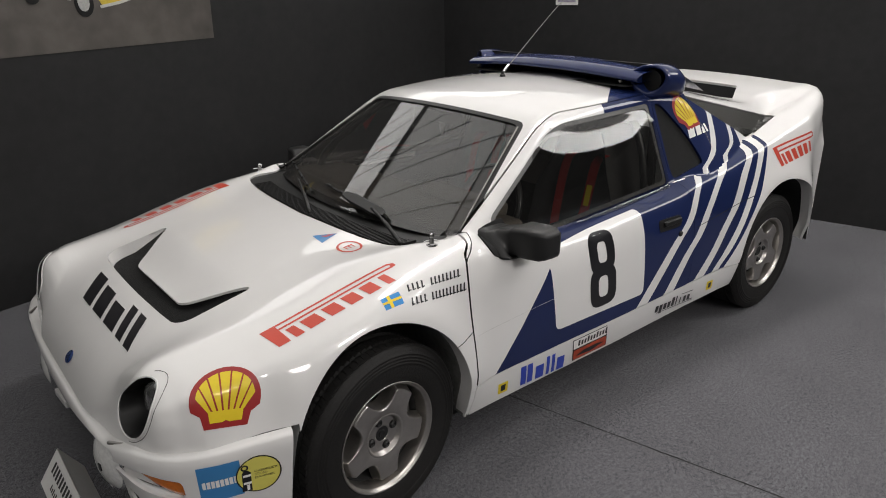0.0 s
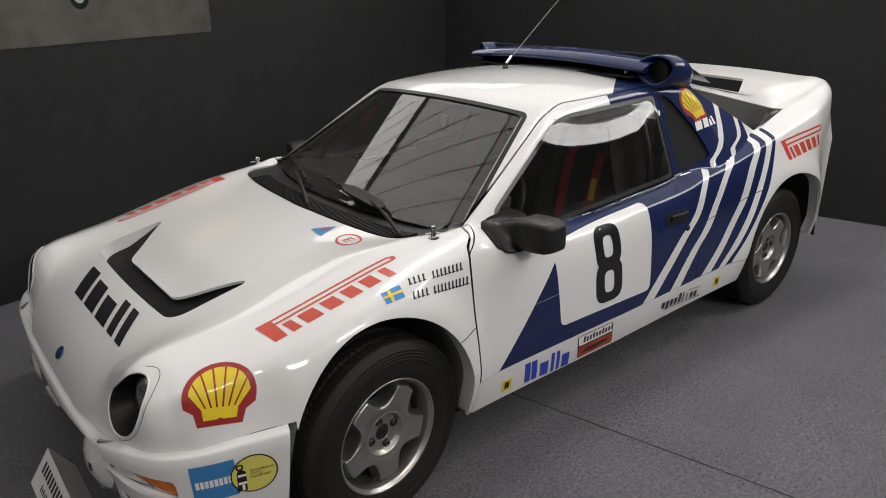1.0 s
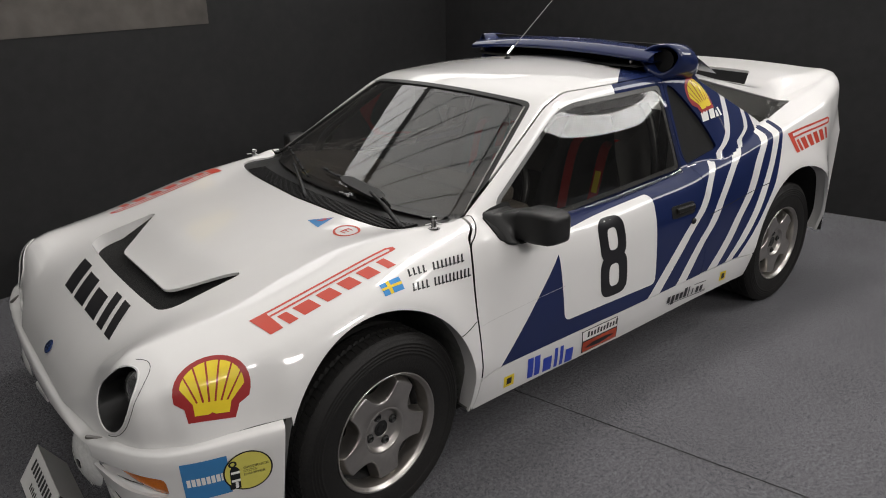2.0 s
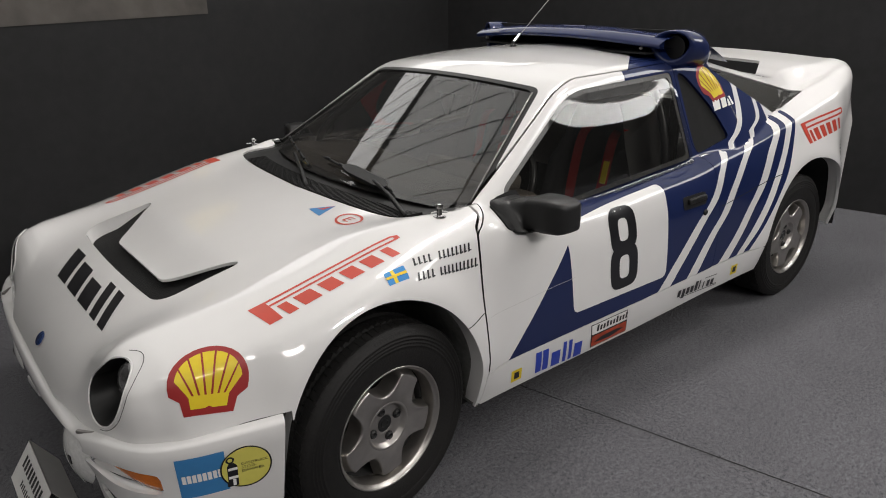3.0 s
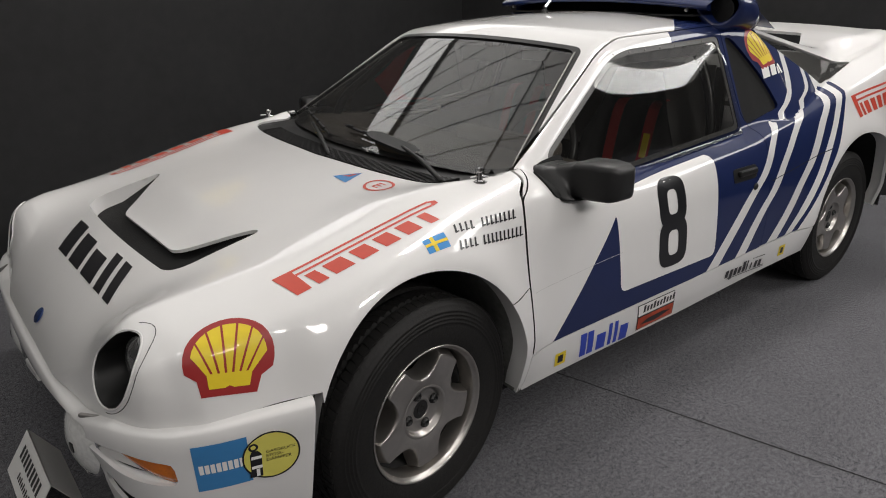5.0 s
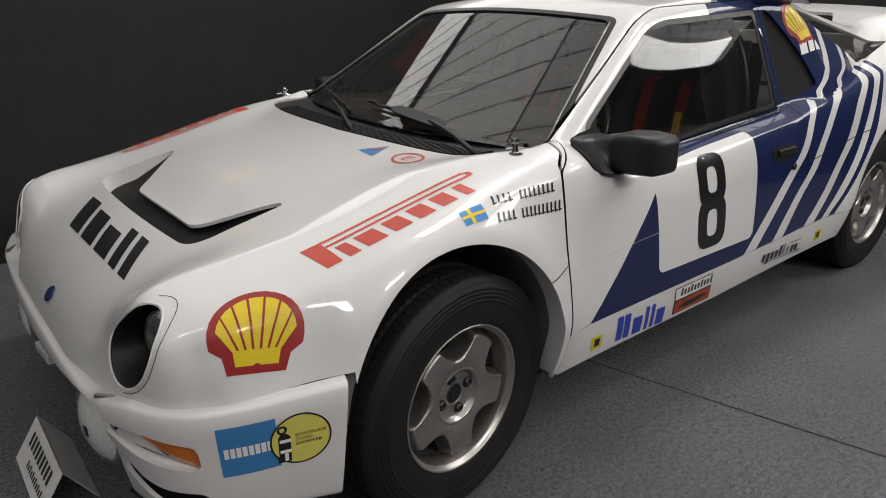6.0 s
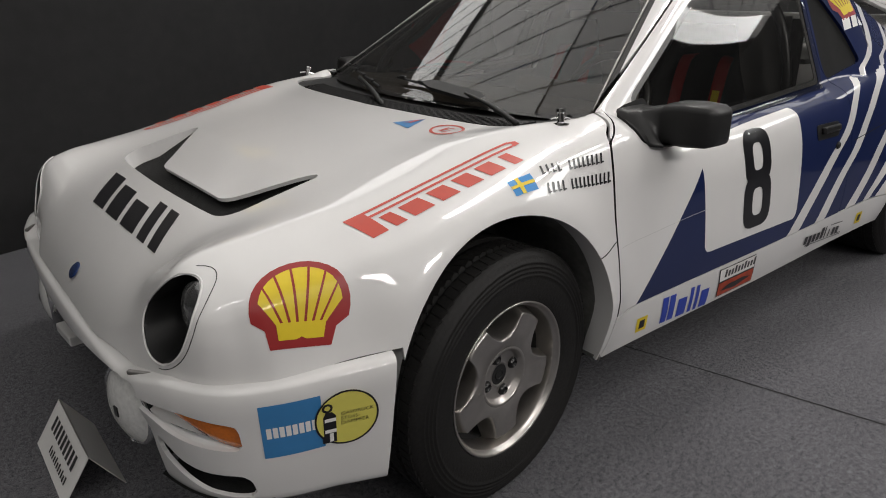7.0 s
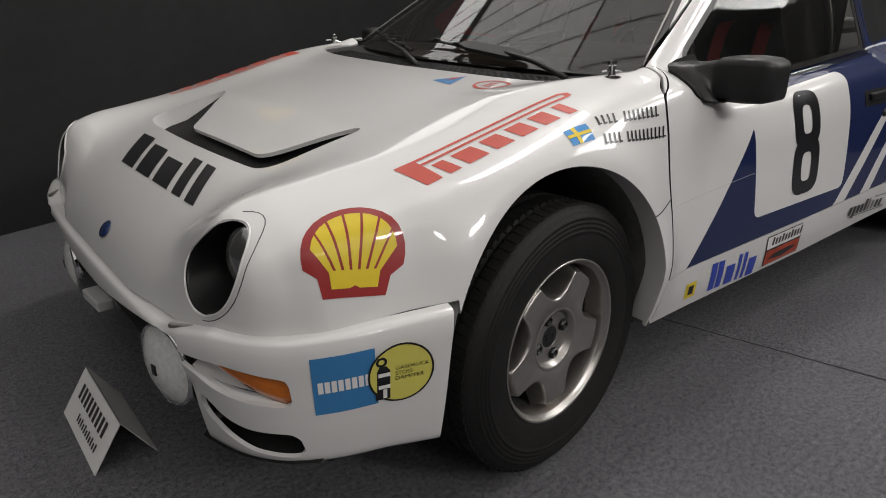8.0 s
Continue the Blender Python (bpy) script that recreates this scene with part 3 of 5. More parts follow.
for side in (-1, 1):
    sk = sheet(mid, (side,)).keep(lambda x, y, z: door_area(x, y, z))
    glass = sk.copy().keep(lambda x, y, z: side_area(x, y, z) + 0.012).offset(-0.007)
    bulge = 0.032 * np.clip(1 - ((glass.v[:, 0] - 1.33) / 0.5) ** 2, 0, 1) * np.clip(1 - ((glass.v[:, 2] - 0.96) / 0.21) ** 2, 0, 1)
    glass.v[:, 1] += side * bulge * 0.92
    glass.v[:, 2] += bulge * 0.38
    strip = sk.copy().keep(lambda x, y, z: np.where(z > belt(x) - 0.05, side_area(x, y, z) + 0.003, -1)).cut(lambda x, y, z: side_area(x, y, z) - 0.017).offset(-0.002)
    sk.cut(lambda x, y, z: np.where(z > belt(x) - 0.05, side_area(x, y, z), -1))
    sk.paint(blue_door, 1)
    if side < 0:
        DOOR_TREE = sk.tree()
    # Dark door edges: the shade of the shut gaps is put into their colour.
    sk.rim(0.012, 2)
    d = sk.ob("door", [WHITE, BLUE, TYRE_AND_EDGE_SHADE], car, "white and blue door with a number panel")
    glass.ob("door_window", [PLEXI], d, "acrylic side window with a pale veil mixed in")
    strip.rim(0.003).ob("window_strip", [FRAMEGREY], d, "grey strip round the side window")
    spots = [(0.70 + 0.095 * k, float(belt(0.70 + 0.095 * k)) + 0.009) for k in range(10)] + [(1.02 + 0.09 * k, 1.158 + 0.014 * (0.02 + 0.09 * k) / 0.5) for k in range(7)] + [(1.662, 0.90 + 0.06 * k) for k in range(4)]
    for x, z in spots:
        y = float(cabin_side(np.array(x), np.array(z))) - 0.001
        part("rivet", lathe_bm([(0, 0.0022), (0.003, 0.0018), (0.0046, 0.0)], 8, pose(x, side * y, z, 68 if side < 0 else -68, 0, 0)), STEEL, d)
    sl = sheet(body_sheet(0.33, 2.20, 0.012), (side,))
    sl.keep(lambda x, y, z: np.minimum(np.minimum(sill_line(x) - 0.003 - z, z - 0.236 - 0.02 * np.clip((x - 1.2) / 0.9, 0, 1)), x - door_front(z) + 0.005))
    sl.keep(lambda x, y, z: np.minimum(arch_rear(x, z), 2.13 - x))
    if side < 0:
        SILL_TREE = sl.tree()
    sl.rim(0.05)
    sl.ob("sill", [WHITE], car, "white side sill with small stickers")

rear = sheet(body_sheet(1.66, 3.055, 0.009))
rear.keep(lambda x, y, z: np.where(z > 1.22, x - 1.7, x - door_back(z) - 0.002))
rear.keep(lambda x, y, z: np.where(x < 2.3, z - sill_line(x) - 0.003, z - 0.295))
rear.cut(lambda x, y, z: np.where(np.abs(y) > 0.4, -arch_rear(x, z), -1))
b_vent = [(1.710, 1.185), (1.738, 1.182), (1.83, 1.07), (1.88, 0.98), (1.905, 0.905), (1.85, 0.888), (1.722, 0.852), (1.710, 0.88)]
quarter = [(1.965, 1.192), (2.755, 1.006), (2.380, 0.952)]
vent_back = rear.copy().keep(lambda x, y, z: np.where(np.abs(y) > 0.45, convex(b_vent, x, z) + 0.015, -1)).offset(-0.012)
vent_back.keep(lambda x, y, z: -y).ob("side_intake", [MATT], car, "black side air intake")
rear.cut(lambda x, y, z: np.where(np.abs(y) > 0.45, convex(b_vent, x, z, 0.02), -1))
quarter_glass = rear.copy().keep(lambda x, y, z: np.where(np.abs(y) > 0.45, np.minimum(convex(quarter, x, z) + 0.006, 0.700 - np.abs(y)), -1)).offset(-0.006)
rear.cut(lambda x, y, z: np.where(np.abs(y) > 0.45, np.minimum(convex(quarter, x, z), 0.694 - np.abs(y)), -1))
rear.cut(lambda x, y, z: np.where(z > 1.0, np.minimum(np.minimum(x - 2.60, 2.84 - x), 0.36 + 0.45 * (2.84 - x) - np.abs(y)), -1))
rear.paint(blue_rear, 1)
REAR_TREE = rear.tree()
rear.rim(0.014)
rear.ob("rear_bodywork", [WHITE, BLUE], car, "white and blue striped rear bodywork with spoiler")
for side in (-1, 1):
    quarter_glass.copy().keep(lambda x, y, z: y * side).ob("quarter_window", [PLEXI], car, "clear acrylic rear quarter window")

# ---------------------------------------------------------------- front bumper and lamps
bumper_plan = bend([(-0.335, -0.893, 0), (-0.45, -0.857, 0), (-0.55, -0.823, 0), (-0.63, -0.776, 0), (-0.682, -0.715, 0), (-0.715, -0.640, 0), (-0.736, -0.54, 0), (-0.746, -0.40, 0), (-0.752, -0.2, 0), (-0.754, 0, 0)], 9)
bumper_plan = bumper_plan + [Vector((p.x, -p.y, 0)) for p in bumper_plan[-2::-1]]
bumper_face = [(0.509, -0.030), (0.509, -0.012), (0.507, -0.002), (0.500, 0.004), (0.480, 0.006), (0.468, 0.007), (0.456, 0.006), (0.445, 0.005), (0.433, 0.004), (0.420, 0.003), (0.405, 0.002), (0.390, 0.001), (0.375, 0.0), (0.360, -0.001),
               (0.345, -0.003), (0.330, -0.004), (0.315, -0.006), (0.300, -0.008), (0.288, -0.010), (0.275, -0.012), (0.262, -0.014), (0.250, -0.017), (0.243, -0.022), (0.240, -0.03)]
bv, bf = [], []
for i, p in enumerate(bumper_plan):
    t = (bumper_plan[min(i + 1, len(bumper_plan) - 1)] - bumper_plan[max(i - 1, 0)]).normalized()
    nrm = Vector((t.y, -t.x, 0)) * (1 if Vector((t.y, -t.x, 0)).dot(p - Vector((0.0, 0, 0))) > 0 else -1)
    if abs(p.y) < 0.3:
        nrm = Vector((-1, 0, 0))
    for z, o in bumper_face:
        drop = 0.034 * max(0.0, min(1.0, (0.66 - abs(p.y)) / 0.16)) * max(0.0, min(1.0, (z - 0.38) / 0.07))
        zz = z - drop + 0.015 * max(0.0, min(1.0, (p.x + 0.62) / 0.28)) * (z - 0.25) / 0.25
        lean = -0.028 * max(0.0, min(1.0, (p.x + 0.46) / 0.12)) * (0.51 - z) / 0.26
        ledge = 0.011 * max(0.0, min(1.0, (0.70 - abs(p.y)) / 0.12)) * (1.0 if o > -0.02 else 0.0) * max(0.0, min(1.0, (z - 0.37) / 0.06))
        bv.append((p.x + nrm.x * (o + ledge) + lean, p.y + nrm.y * (o + ledge), zz))
nz = len(bumper_face)
for i in range(len(bumper_plan) - 1):
    for j in range(nz - 1):
        bf.append((i * nz + j, i * nz + j + 1, (i + 1) * nz + j + 1, (i + 1) * nz + j))
bumper = PanelSheet(bv, bf)
if bumper.normals()[nz * 4 + 10][1] > 0:
    bumper.f = [f[::-1] for f in bumper.f]
bumper.cut(lambda x, y, z: smin(0.590 - np.abs(y), 0.424 + 0.112 * np.maximum(np.abs(y) - 0.1, 0) - z, 0.012))
slot_top = curve1((0.56, 0.392), (0.60, 0.376), (0.63, 0.357), (0.655, 0.339), (0.686, 0.325), (0.723, 0.317), (0.80, 0.316))
slot_low = curve1((0.56, 0.352), (0.60, 0.330), (0.63, 0.308), (0.67, 0.281), (0.718, 0.263), (0.766, 0.259), (0.80, 0.262))
lens_top = curve1((0.55, 0.452), (0.677, 0.452), (0.727, 0.447), (0.771, 0.439), (0.80, 0.433))
lens_low = curve1((0.55, 0.440), (0.60, 0.424), (0.621, 0.411), (0.651, 0.394), (0.693, 0.384), (0.737, 0.379), (0.80, 0.376))


def slot_area(x, y, z):
    a = np.abs(y)
    return np.where(x < -0.5, smin(smin(slot_top(a) - z, z - slot_low(a), 0.012), smin(a - 0.606, 0.783 - a, 0.01), 0.018), -1)


def lens_area(x, y, z):
    a = np.abs(y)
    return np.where(x < -0.5, smin(smin(lens_top(a) - z, z - lens_low(a), 0.01), smin(a - 0.55, 0.786 - a, 0.01), 0.012), -1)


bumper.cut(slot_area)
bumper.cut(lens_area)
BUMPER_TREE = bumper.tree()
bumper.rim(0.009)
bumper_ob = bumper.ob("front_bumper", [WHITE], car, "white front bumper spoiler with openings")
for s in (-1, 1):
    plan_x = lambda a: float(curve1((0.50, -0.740), (0.54, -0.736), (0.64, -0.715), (0.715, -0.682), (0.776, -0.63), (0.823, -0.55))(a))
    bm = bmesh.new()
    rows = []
    for k in range(13):
        a = 0.598 + 0.197 * k / 12
        x, t, b = plan_x(a), float(lens_top(a)), float(lens_low(a))
        rows.append([bm.verts.new((x + dx, s * (a + dy), z)) for dx, dy, z in ((0.000, 0, t + 0.004), (0.034, -0.012, t + 0.002), (0.040, -0.014, (t + b) / 2), (0.030, -0.01, b + 0.006), (0.0, 0, b - 0.004))])
    for p, q in zip(rows, rows[1:]):
        for i in range(4):
            bm.faces.new((p[i], q[i], q[i + 1], p[i + 1]))
    bm.faces.new(rows[-1])
    bmesh.ops.recalc_face_normals(bm, faces=bm.faces)
    part("indicator_recess", bm, WHITE, bumper_ob, smooth=True)
    bm = bmesh.new()
    rows = []
    for k in range(12):
        t = k / 11
        a = 0.650 + 0.137 * t
        x, top = plan_x(a), float(lens_top(a))
        h = 0.012 + 0.054 * t ** 0.7
        rows.append([bm.verts.new((x + dx, s * (a - 0.003), top - 0.001 - dz * h)) for dx, dz in ((0.034, 0.0), (0.008, 0.02), (0.006, 0.3), (0.008, 0.7), (0.014, 0.97), (0.034, 1.0))])
    for p, q in zip(rows, rows[1:]):
        for i in range(5):
            bm.faces.new((p[i], q[i], q[i + 1], p[i + 1]))
    bm.faces.new(rows[-1])
    bmesh.ops.recalc_face_normals(bm, faces=bm.faces)
    part("indicator_lens", bm, AMBER, bumper_ob, "amber indicator lens", True)
    bm = bmesh.new()
    rows = []
    for k in range(10):
        a = 0.575 + 0.225 * k / 9
        x = plan_x(a)
        rows.append([bm.verts.new((x + dx, s * (a - 0.005), z)) for dx, z in ((0.012, 0.40), (0.06, 0.36), (0.06, 0.27), (0.012, 0.246))])
    for p, q in zip(rows, rows[1:]):
        for i in range(3):
            bm.faces.new((p[i], q[i], q[i + 1], p[i + 1]))
    part("air_duct", bm, MESH, bumper_ob, "black air duct")
bm = bmesh.new()
box_bm(0.02, 1.16, 0.17, Matrix.Translation((-0.69, 0, 0.375)), bm=bm)
part("grille_panel", bm, MATT, car, "matt black lower grille")
bm = box_bm(0.06, 1.1, 0.02, Matrix.Translation((-0.67, 0, 0.285)), 0.005)
part("lower_lip", bm, MATT, car)
bm = box_bm(0.045, 0.13, 0.030, pose(-0.728, 0.195, 0.270, 0, 0, 4), 0.005)
part("tow_bracket", bm, WHITE, car, "small white bracket under the nose")

for s in (-1, 1):
    lm = pose(-0.706, -0.436, 0.352, 0, -90, 12) @ Matrix.Scale(1.1, 4) if s < 0 else pose(-0.708, 0.402, 0.318, 0, -90, -8) @ Matrix.Scale(1.1, 4)
    lamp = part("driving_lamp", lathe_bm([(0.0, -0.075), (0.04, -0.07), (0.065, -0.045), (0.078, -0.005), (0.083, 0.012), (0.085, 0.024), (0.082, 0.030), (0.077, 0.029)], 40, lm), CHROME, car, "round chrome driving lamp", True)
    part("lamp_lens", lathe_bm([(0.0, 0.050), (0.02, 0.049), (0.045, 0.044), (0.066, 0.036), (0.079, 0.027)], 40, lm), LENS, lamp, "clouded ribbed glass lens", True)
    part("lens_badge", box_bm(0.004, 0.014, 0.022, lm @ pose(0, 0, 0.050, 0, 90, 0), 0.001), BLACK, lamp)
    part("lamp_bracket", box_bm(0.06, 0.03, 0.012, Matrix.Translation((-0.70, s * 0.42, 0.252)), 0.003), STEEL, lamp)
    # recessed headlamp: a dark bowl from the opening's edge, with the lamp in its outer side
    def lamp_edge(scale, k, shave=0.0655):
        t = 2 * math.pi * k / 48
        y, z = 0.616 + 0.086 * scale * math.cos(t), 0.605 + 0.082 * scale * math.sin(t)
        z += 0.12 * (y - 0.616)
        over = max(0.0, ((z - 0.605) - (y - 0.616)) / 1.414 - shave * scale) / 1.414
        y, z = y + over, z - over
        lo, hi = -0.79, -0.40
        for _ in range(30):
            mid_x = (lo + hi) / 2
            if float(inside(np.array(mid_x), np.array(y), np.array(z))) > 0:
                hi = mid_x
            else:
                lo = mid_x
        return Vector((hi, y, z))

    bm = bmesh.new()
    rim_pts = [lamp_edge(1.0, k) for k in range(48)]
    rows = [[bm.verts.new((p.x + dx * (-0.50 - p.x) / 0.2, s * (0.616 + (p.y - 0.616) * f), 0.605 + (p.z - 0.605) * f)) for p in rim_pts] for dx, f in ((0.002, 1.0), (0.06, 1.0), (0.13, 0.97), (0.17, 0.8), (0.18, 0.3))]
    for p, q in zip(rows, rows[1:]):
        for k in range(48):
            bm.faces.new((p[k], p[(k + 1) % 48], q[(k + 1) % 48], q[k]))
    bm.faces.new(rows[-1])
    hl = part("headlamp_bowl", bm, SATIN, car, "black recessed headlamp bowl", True)
    part("headlamp_lens", lathe_bm([(0.0, 0.026), (0.03, 0.022), (0.055, 0.012), (0.068, 0.0), (0.068, -0.02)], 36, pose(-0.612, s * 0.655, 0.612, 0, -90, -16 * s)), HEADGLASS, hl, "round glass headlamp", True)
    lip = [lamp_edge(1.025, k) for k in range(49)]
    part("headlamp_lip", tube_bm([(p.x - 0.0015, s * p.y, p.z) for p in lip], 0.0022, 8, cap=False), WHITE, hl, smooth=True)
    seam = [lamp_edge(1.14, k, 0.08) for k in range(-12, 13)]
    part("headlamp_seam", tube_bm([(p.x, s * p.y, p.z) for p in seam], 0.0009, 6), GAP, hl)
    # nose catch
    cm = pose(-0.724, s * 0.574, 0.490, 0, 0, -38 * s)
    catch = part("nose_catch", box_bm(0.010, 0.060, 0.010, cm, 0.003), STEEL, car, "steel bonnet catch")
    part("catch_pin", lathe_bm([(0, -0.013), (0.008, -0.013), (0.008, 0.013), (0, 0.013)], 16, cm @ pose(-0.004, 0.018 * s, -0.006, 90, 0, 0)), CHROME, catch)
    # bonnet pins by the screen
    pm = pose(0.342, s * 0.676, 0.856, 8 * s, 6, 0) @ Matrix.Scale(1.35, 4)
    pin = part("bonnet_pin", lathe_bm([(0, 0.0), (0.017, 0.0), (0.017, 0.004), (0.007, 0.006), (0.006, 0.022), (0.009, 0.024), (0.009, 0.031), (0, 0.033)], 20, pm), CHROME, car, "chrome bonnet pin")
    part("pin_clip", tube_bm([pm @ Vector(q) for q in ((-0.02, 0.008, 0.012), (0.0, 0.0, 0.016), (0.018, -0.006, 0.012), (0.014, 0.012, 0.01))], 0.0025, 6), CHROME, pin)
part("nose_badge", lathe_bm([(0, 0.003), (0.021, 0.003), (0.025, 0.001), (0.027, 0.0)], 32, look((-0.720, -0.035, 0.537), (-0.60, -0.035, 0.43)) @ Matrix.Diagonal((1, 0.82, 1, 1))), [mat("badge_blue", (0.015, 0.035, 0.12), 0.25, coat=0.8)], car, "small dark blue oval badge", True)

# ---------------------------------------------------------------- bonnet vent floor
floor_net = front.copy().keep(lambda x, y, z: np.where(z > 0.5, vent_outer(x, y) + 0.01, -1))
floor_net.v[:, 2] -= 0.008 + 0.042 * np.clip((-0.205 - floor_net.v[:, 0]) / 0.14, 0, 1)
floor_net.ob("vent_mesh", [MESH], front_clip, "black wire mesh in the bonnet vent")
lip = front.copy().keep(lambda x, y, z: np.where(z > 0.5, vent_outer(x, y) + 0.006, -1)).cut(lambda x, y, z: vent_outer(x, y)).offset(-0.0015)
lip.rim(0.05).ob("vent_lip", [WHITE], front_clip)

# ---------------------------------------------------------------- cowl and wipers
bm = bmesh.new()
rows = []
for k in range(57):
    y = -0.70 + 1.4 * k / 56
    x0, x1 = float(cowl_line(abs(y))) - 0.012, 0.392 + 0.30 * y * y
    zb = float(top_low(np.array(x0), np.array(abs(y))))
    rows.append([bm.verts.new((x0 + (x1 - x0) * t, y, zb - 0.010 + (0.012 if t > 0.95 else 0.006 * t))) for t in (0, 0.2, 0.45, 0.7, 0.9, 1.0)])
for a, b in zip(rows, rows[1:]):
    for i in range(5):
        bm.faces.new((a[i], a[i + 1], b[i + 1], b[i]))
bmesh.ops.recalc_face_normals(bm, faces=bm.faces)
cowl = part("cowl_panel", bm, BLACK, car, "black slatted cowl under the windscreen", True)
bm = bmesh.new()
for k in range(78):
    y = -0.58 + 1.10 * k / 77
    x0 = float(cowl_line(abs(y)))
    zb = float(top_low(np.array(x0), np.array(abs(y))))
    box_bm(0.075, 0.005, 0.010, pose(x0 + 0.052, y, zb - 0.004, 0, -4, -14), bm=bm)
tagged(part("cowl_slat", bm, BLACK, cowl), kind="stuff")


def on_screen(y, z, lift=0.012):
    return Vector((0.354 + 0.28 * y * y + 1.69 * (z - 0.87), y, z)) + Vector((-0.51, 0, 0.86)) * lift


def wiper(pivot, knee, tip_a, tip_b, wide):
    w = part("wiper_arm", tube_bm(bend([pivot, (Vector(pivot) + knee) / 2 + Vector((0, 0, 0.008)), knee], 4), [0.008] * 5 + [0.006] * 4, 8), BLACK, car, "black wiper arm", True)
    a, b = tip_a, tip_b
    d = (b - a).normalized()
    up = Vector((-0.51, 0, 0.86))
    side = d.cross(up)
    bm = bmesh.new()
    if wide:
        rows = []
        for k in range(7):
            t = 0.36 + 0.6 * k / 6
            c = a + (b - a) * t + up * 0.010
            ww = 0.026 if 0 < k < 6 else 0.013
            rows.append([bm.verts.new(c + side * ww * u + up * v) for u, v in ((-1, -0.003), (-0.8, 0.004), (0.8, 0.009), (1, 0.0))])
        for p, q in zip(rows, rows[1:]):
            for i in range(3):
                bm.faces.new((p[i], p[i + 1], q[i + 1], q[i]))
        part("wiper_fin", bm, BLACK, w, "broad black wiper wing")
        bm = bmesh.new()
    tube_bm([a, a + (b - a) * 0.5, b], 0.0045, 6, bm)
    for t in (0.08, 0.3, 0.55, 0.8):
        box_bm(0.03, 0.010, 0.010, Matrix.Translation(a + (b - a) * t + up * 0.006) @ d.to_track_quat("X", "Z").to_matrix().to_4x4(), 0.002, bm=bm)
    part("wiper_blade", bm, BLACK, w)


wiper((0.275, -0.585, 0.856), on_screen(-0.27, 0.872, 0.02), on_screen(0.115, 0.893), on_screen(-0.37, 0.862), True)
wiper((0.225, -0.035, 0.845), on_screen(0.33, 0.868, 0.02), on_screen(0.585, 0.892), on_screen(0.15, 0.861), False)

for s in (-1, 1):
    edge = [on_screen(s * (0.664 - 0.55 * (z - 0.87)), z, 0.003) for z in np.linspace(0.872, 1.165, 14)]
    part("screen_trim", tube_bm(edge, 0.0032, 6), STEEL, windscreen, "thin bright screen trim", True)

# ---------------------------------------------------------------- roof scoop and aerial
scoop_top = curve1((1.60, 1.330), (1.645, 1.348), (1.765, 1.355), (1.93, 1.322), (2.05, 1.272), (2.15, 1.222))
bm = bmesh.new()
rows = []
for i in range(15):
    x = 1.60 + 0.55 * i / 14
    rows.append([bm.verts.new((x - 0.03 * (1 - (abs(y) / 0.56) ** 2) * (1 - i / 14), y, float(scoop_top(x)) - 0.09 * y * y)) for y in np.linspace(-0.56, 0.56, 33)])
nose = [bm.verts.new(v.co + Vector((-0.005, 0, -0.008))) for v in rows[0]]
low = [bm.verts.new(v.co + Vector((0.002, 0, -0.019))) for v in rows[0]]
low2 = [bm.verts.new(v.co + Vector((0.16, 0, -0.024))) for v in rows[0]]
for a, b in zip([low2, low, nose] + rows, [low, nose] + rows):
    for k in range(32):
        bm.faces.new((a[k], b[k], b[k + 1], a[k + 1]))
bmesh.ops.recalc_face_normals(bm, faces=bm.faces)
scoop = part("roof_scoop", bm, BLUE, car, "dark blue roof air scoop", True)
bm = box_bm(0.02, 1.10, 0.12, Matrix.Translation((1.745, 0, 1.29)))
box_bm(0.17, 1.02, 0.006, Matrix.Translation((1.67, 0, 1.263)), bm=bm)
part("scoop_throat", bm, MATT, scoop, "black scoop throat")
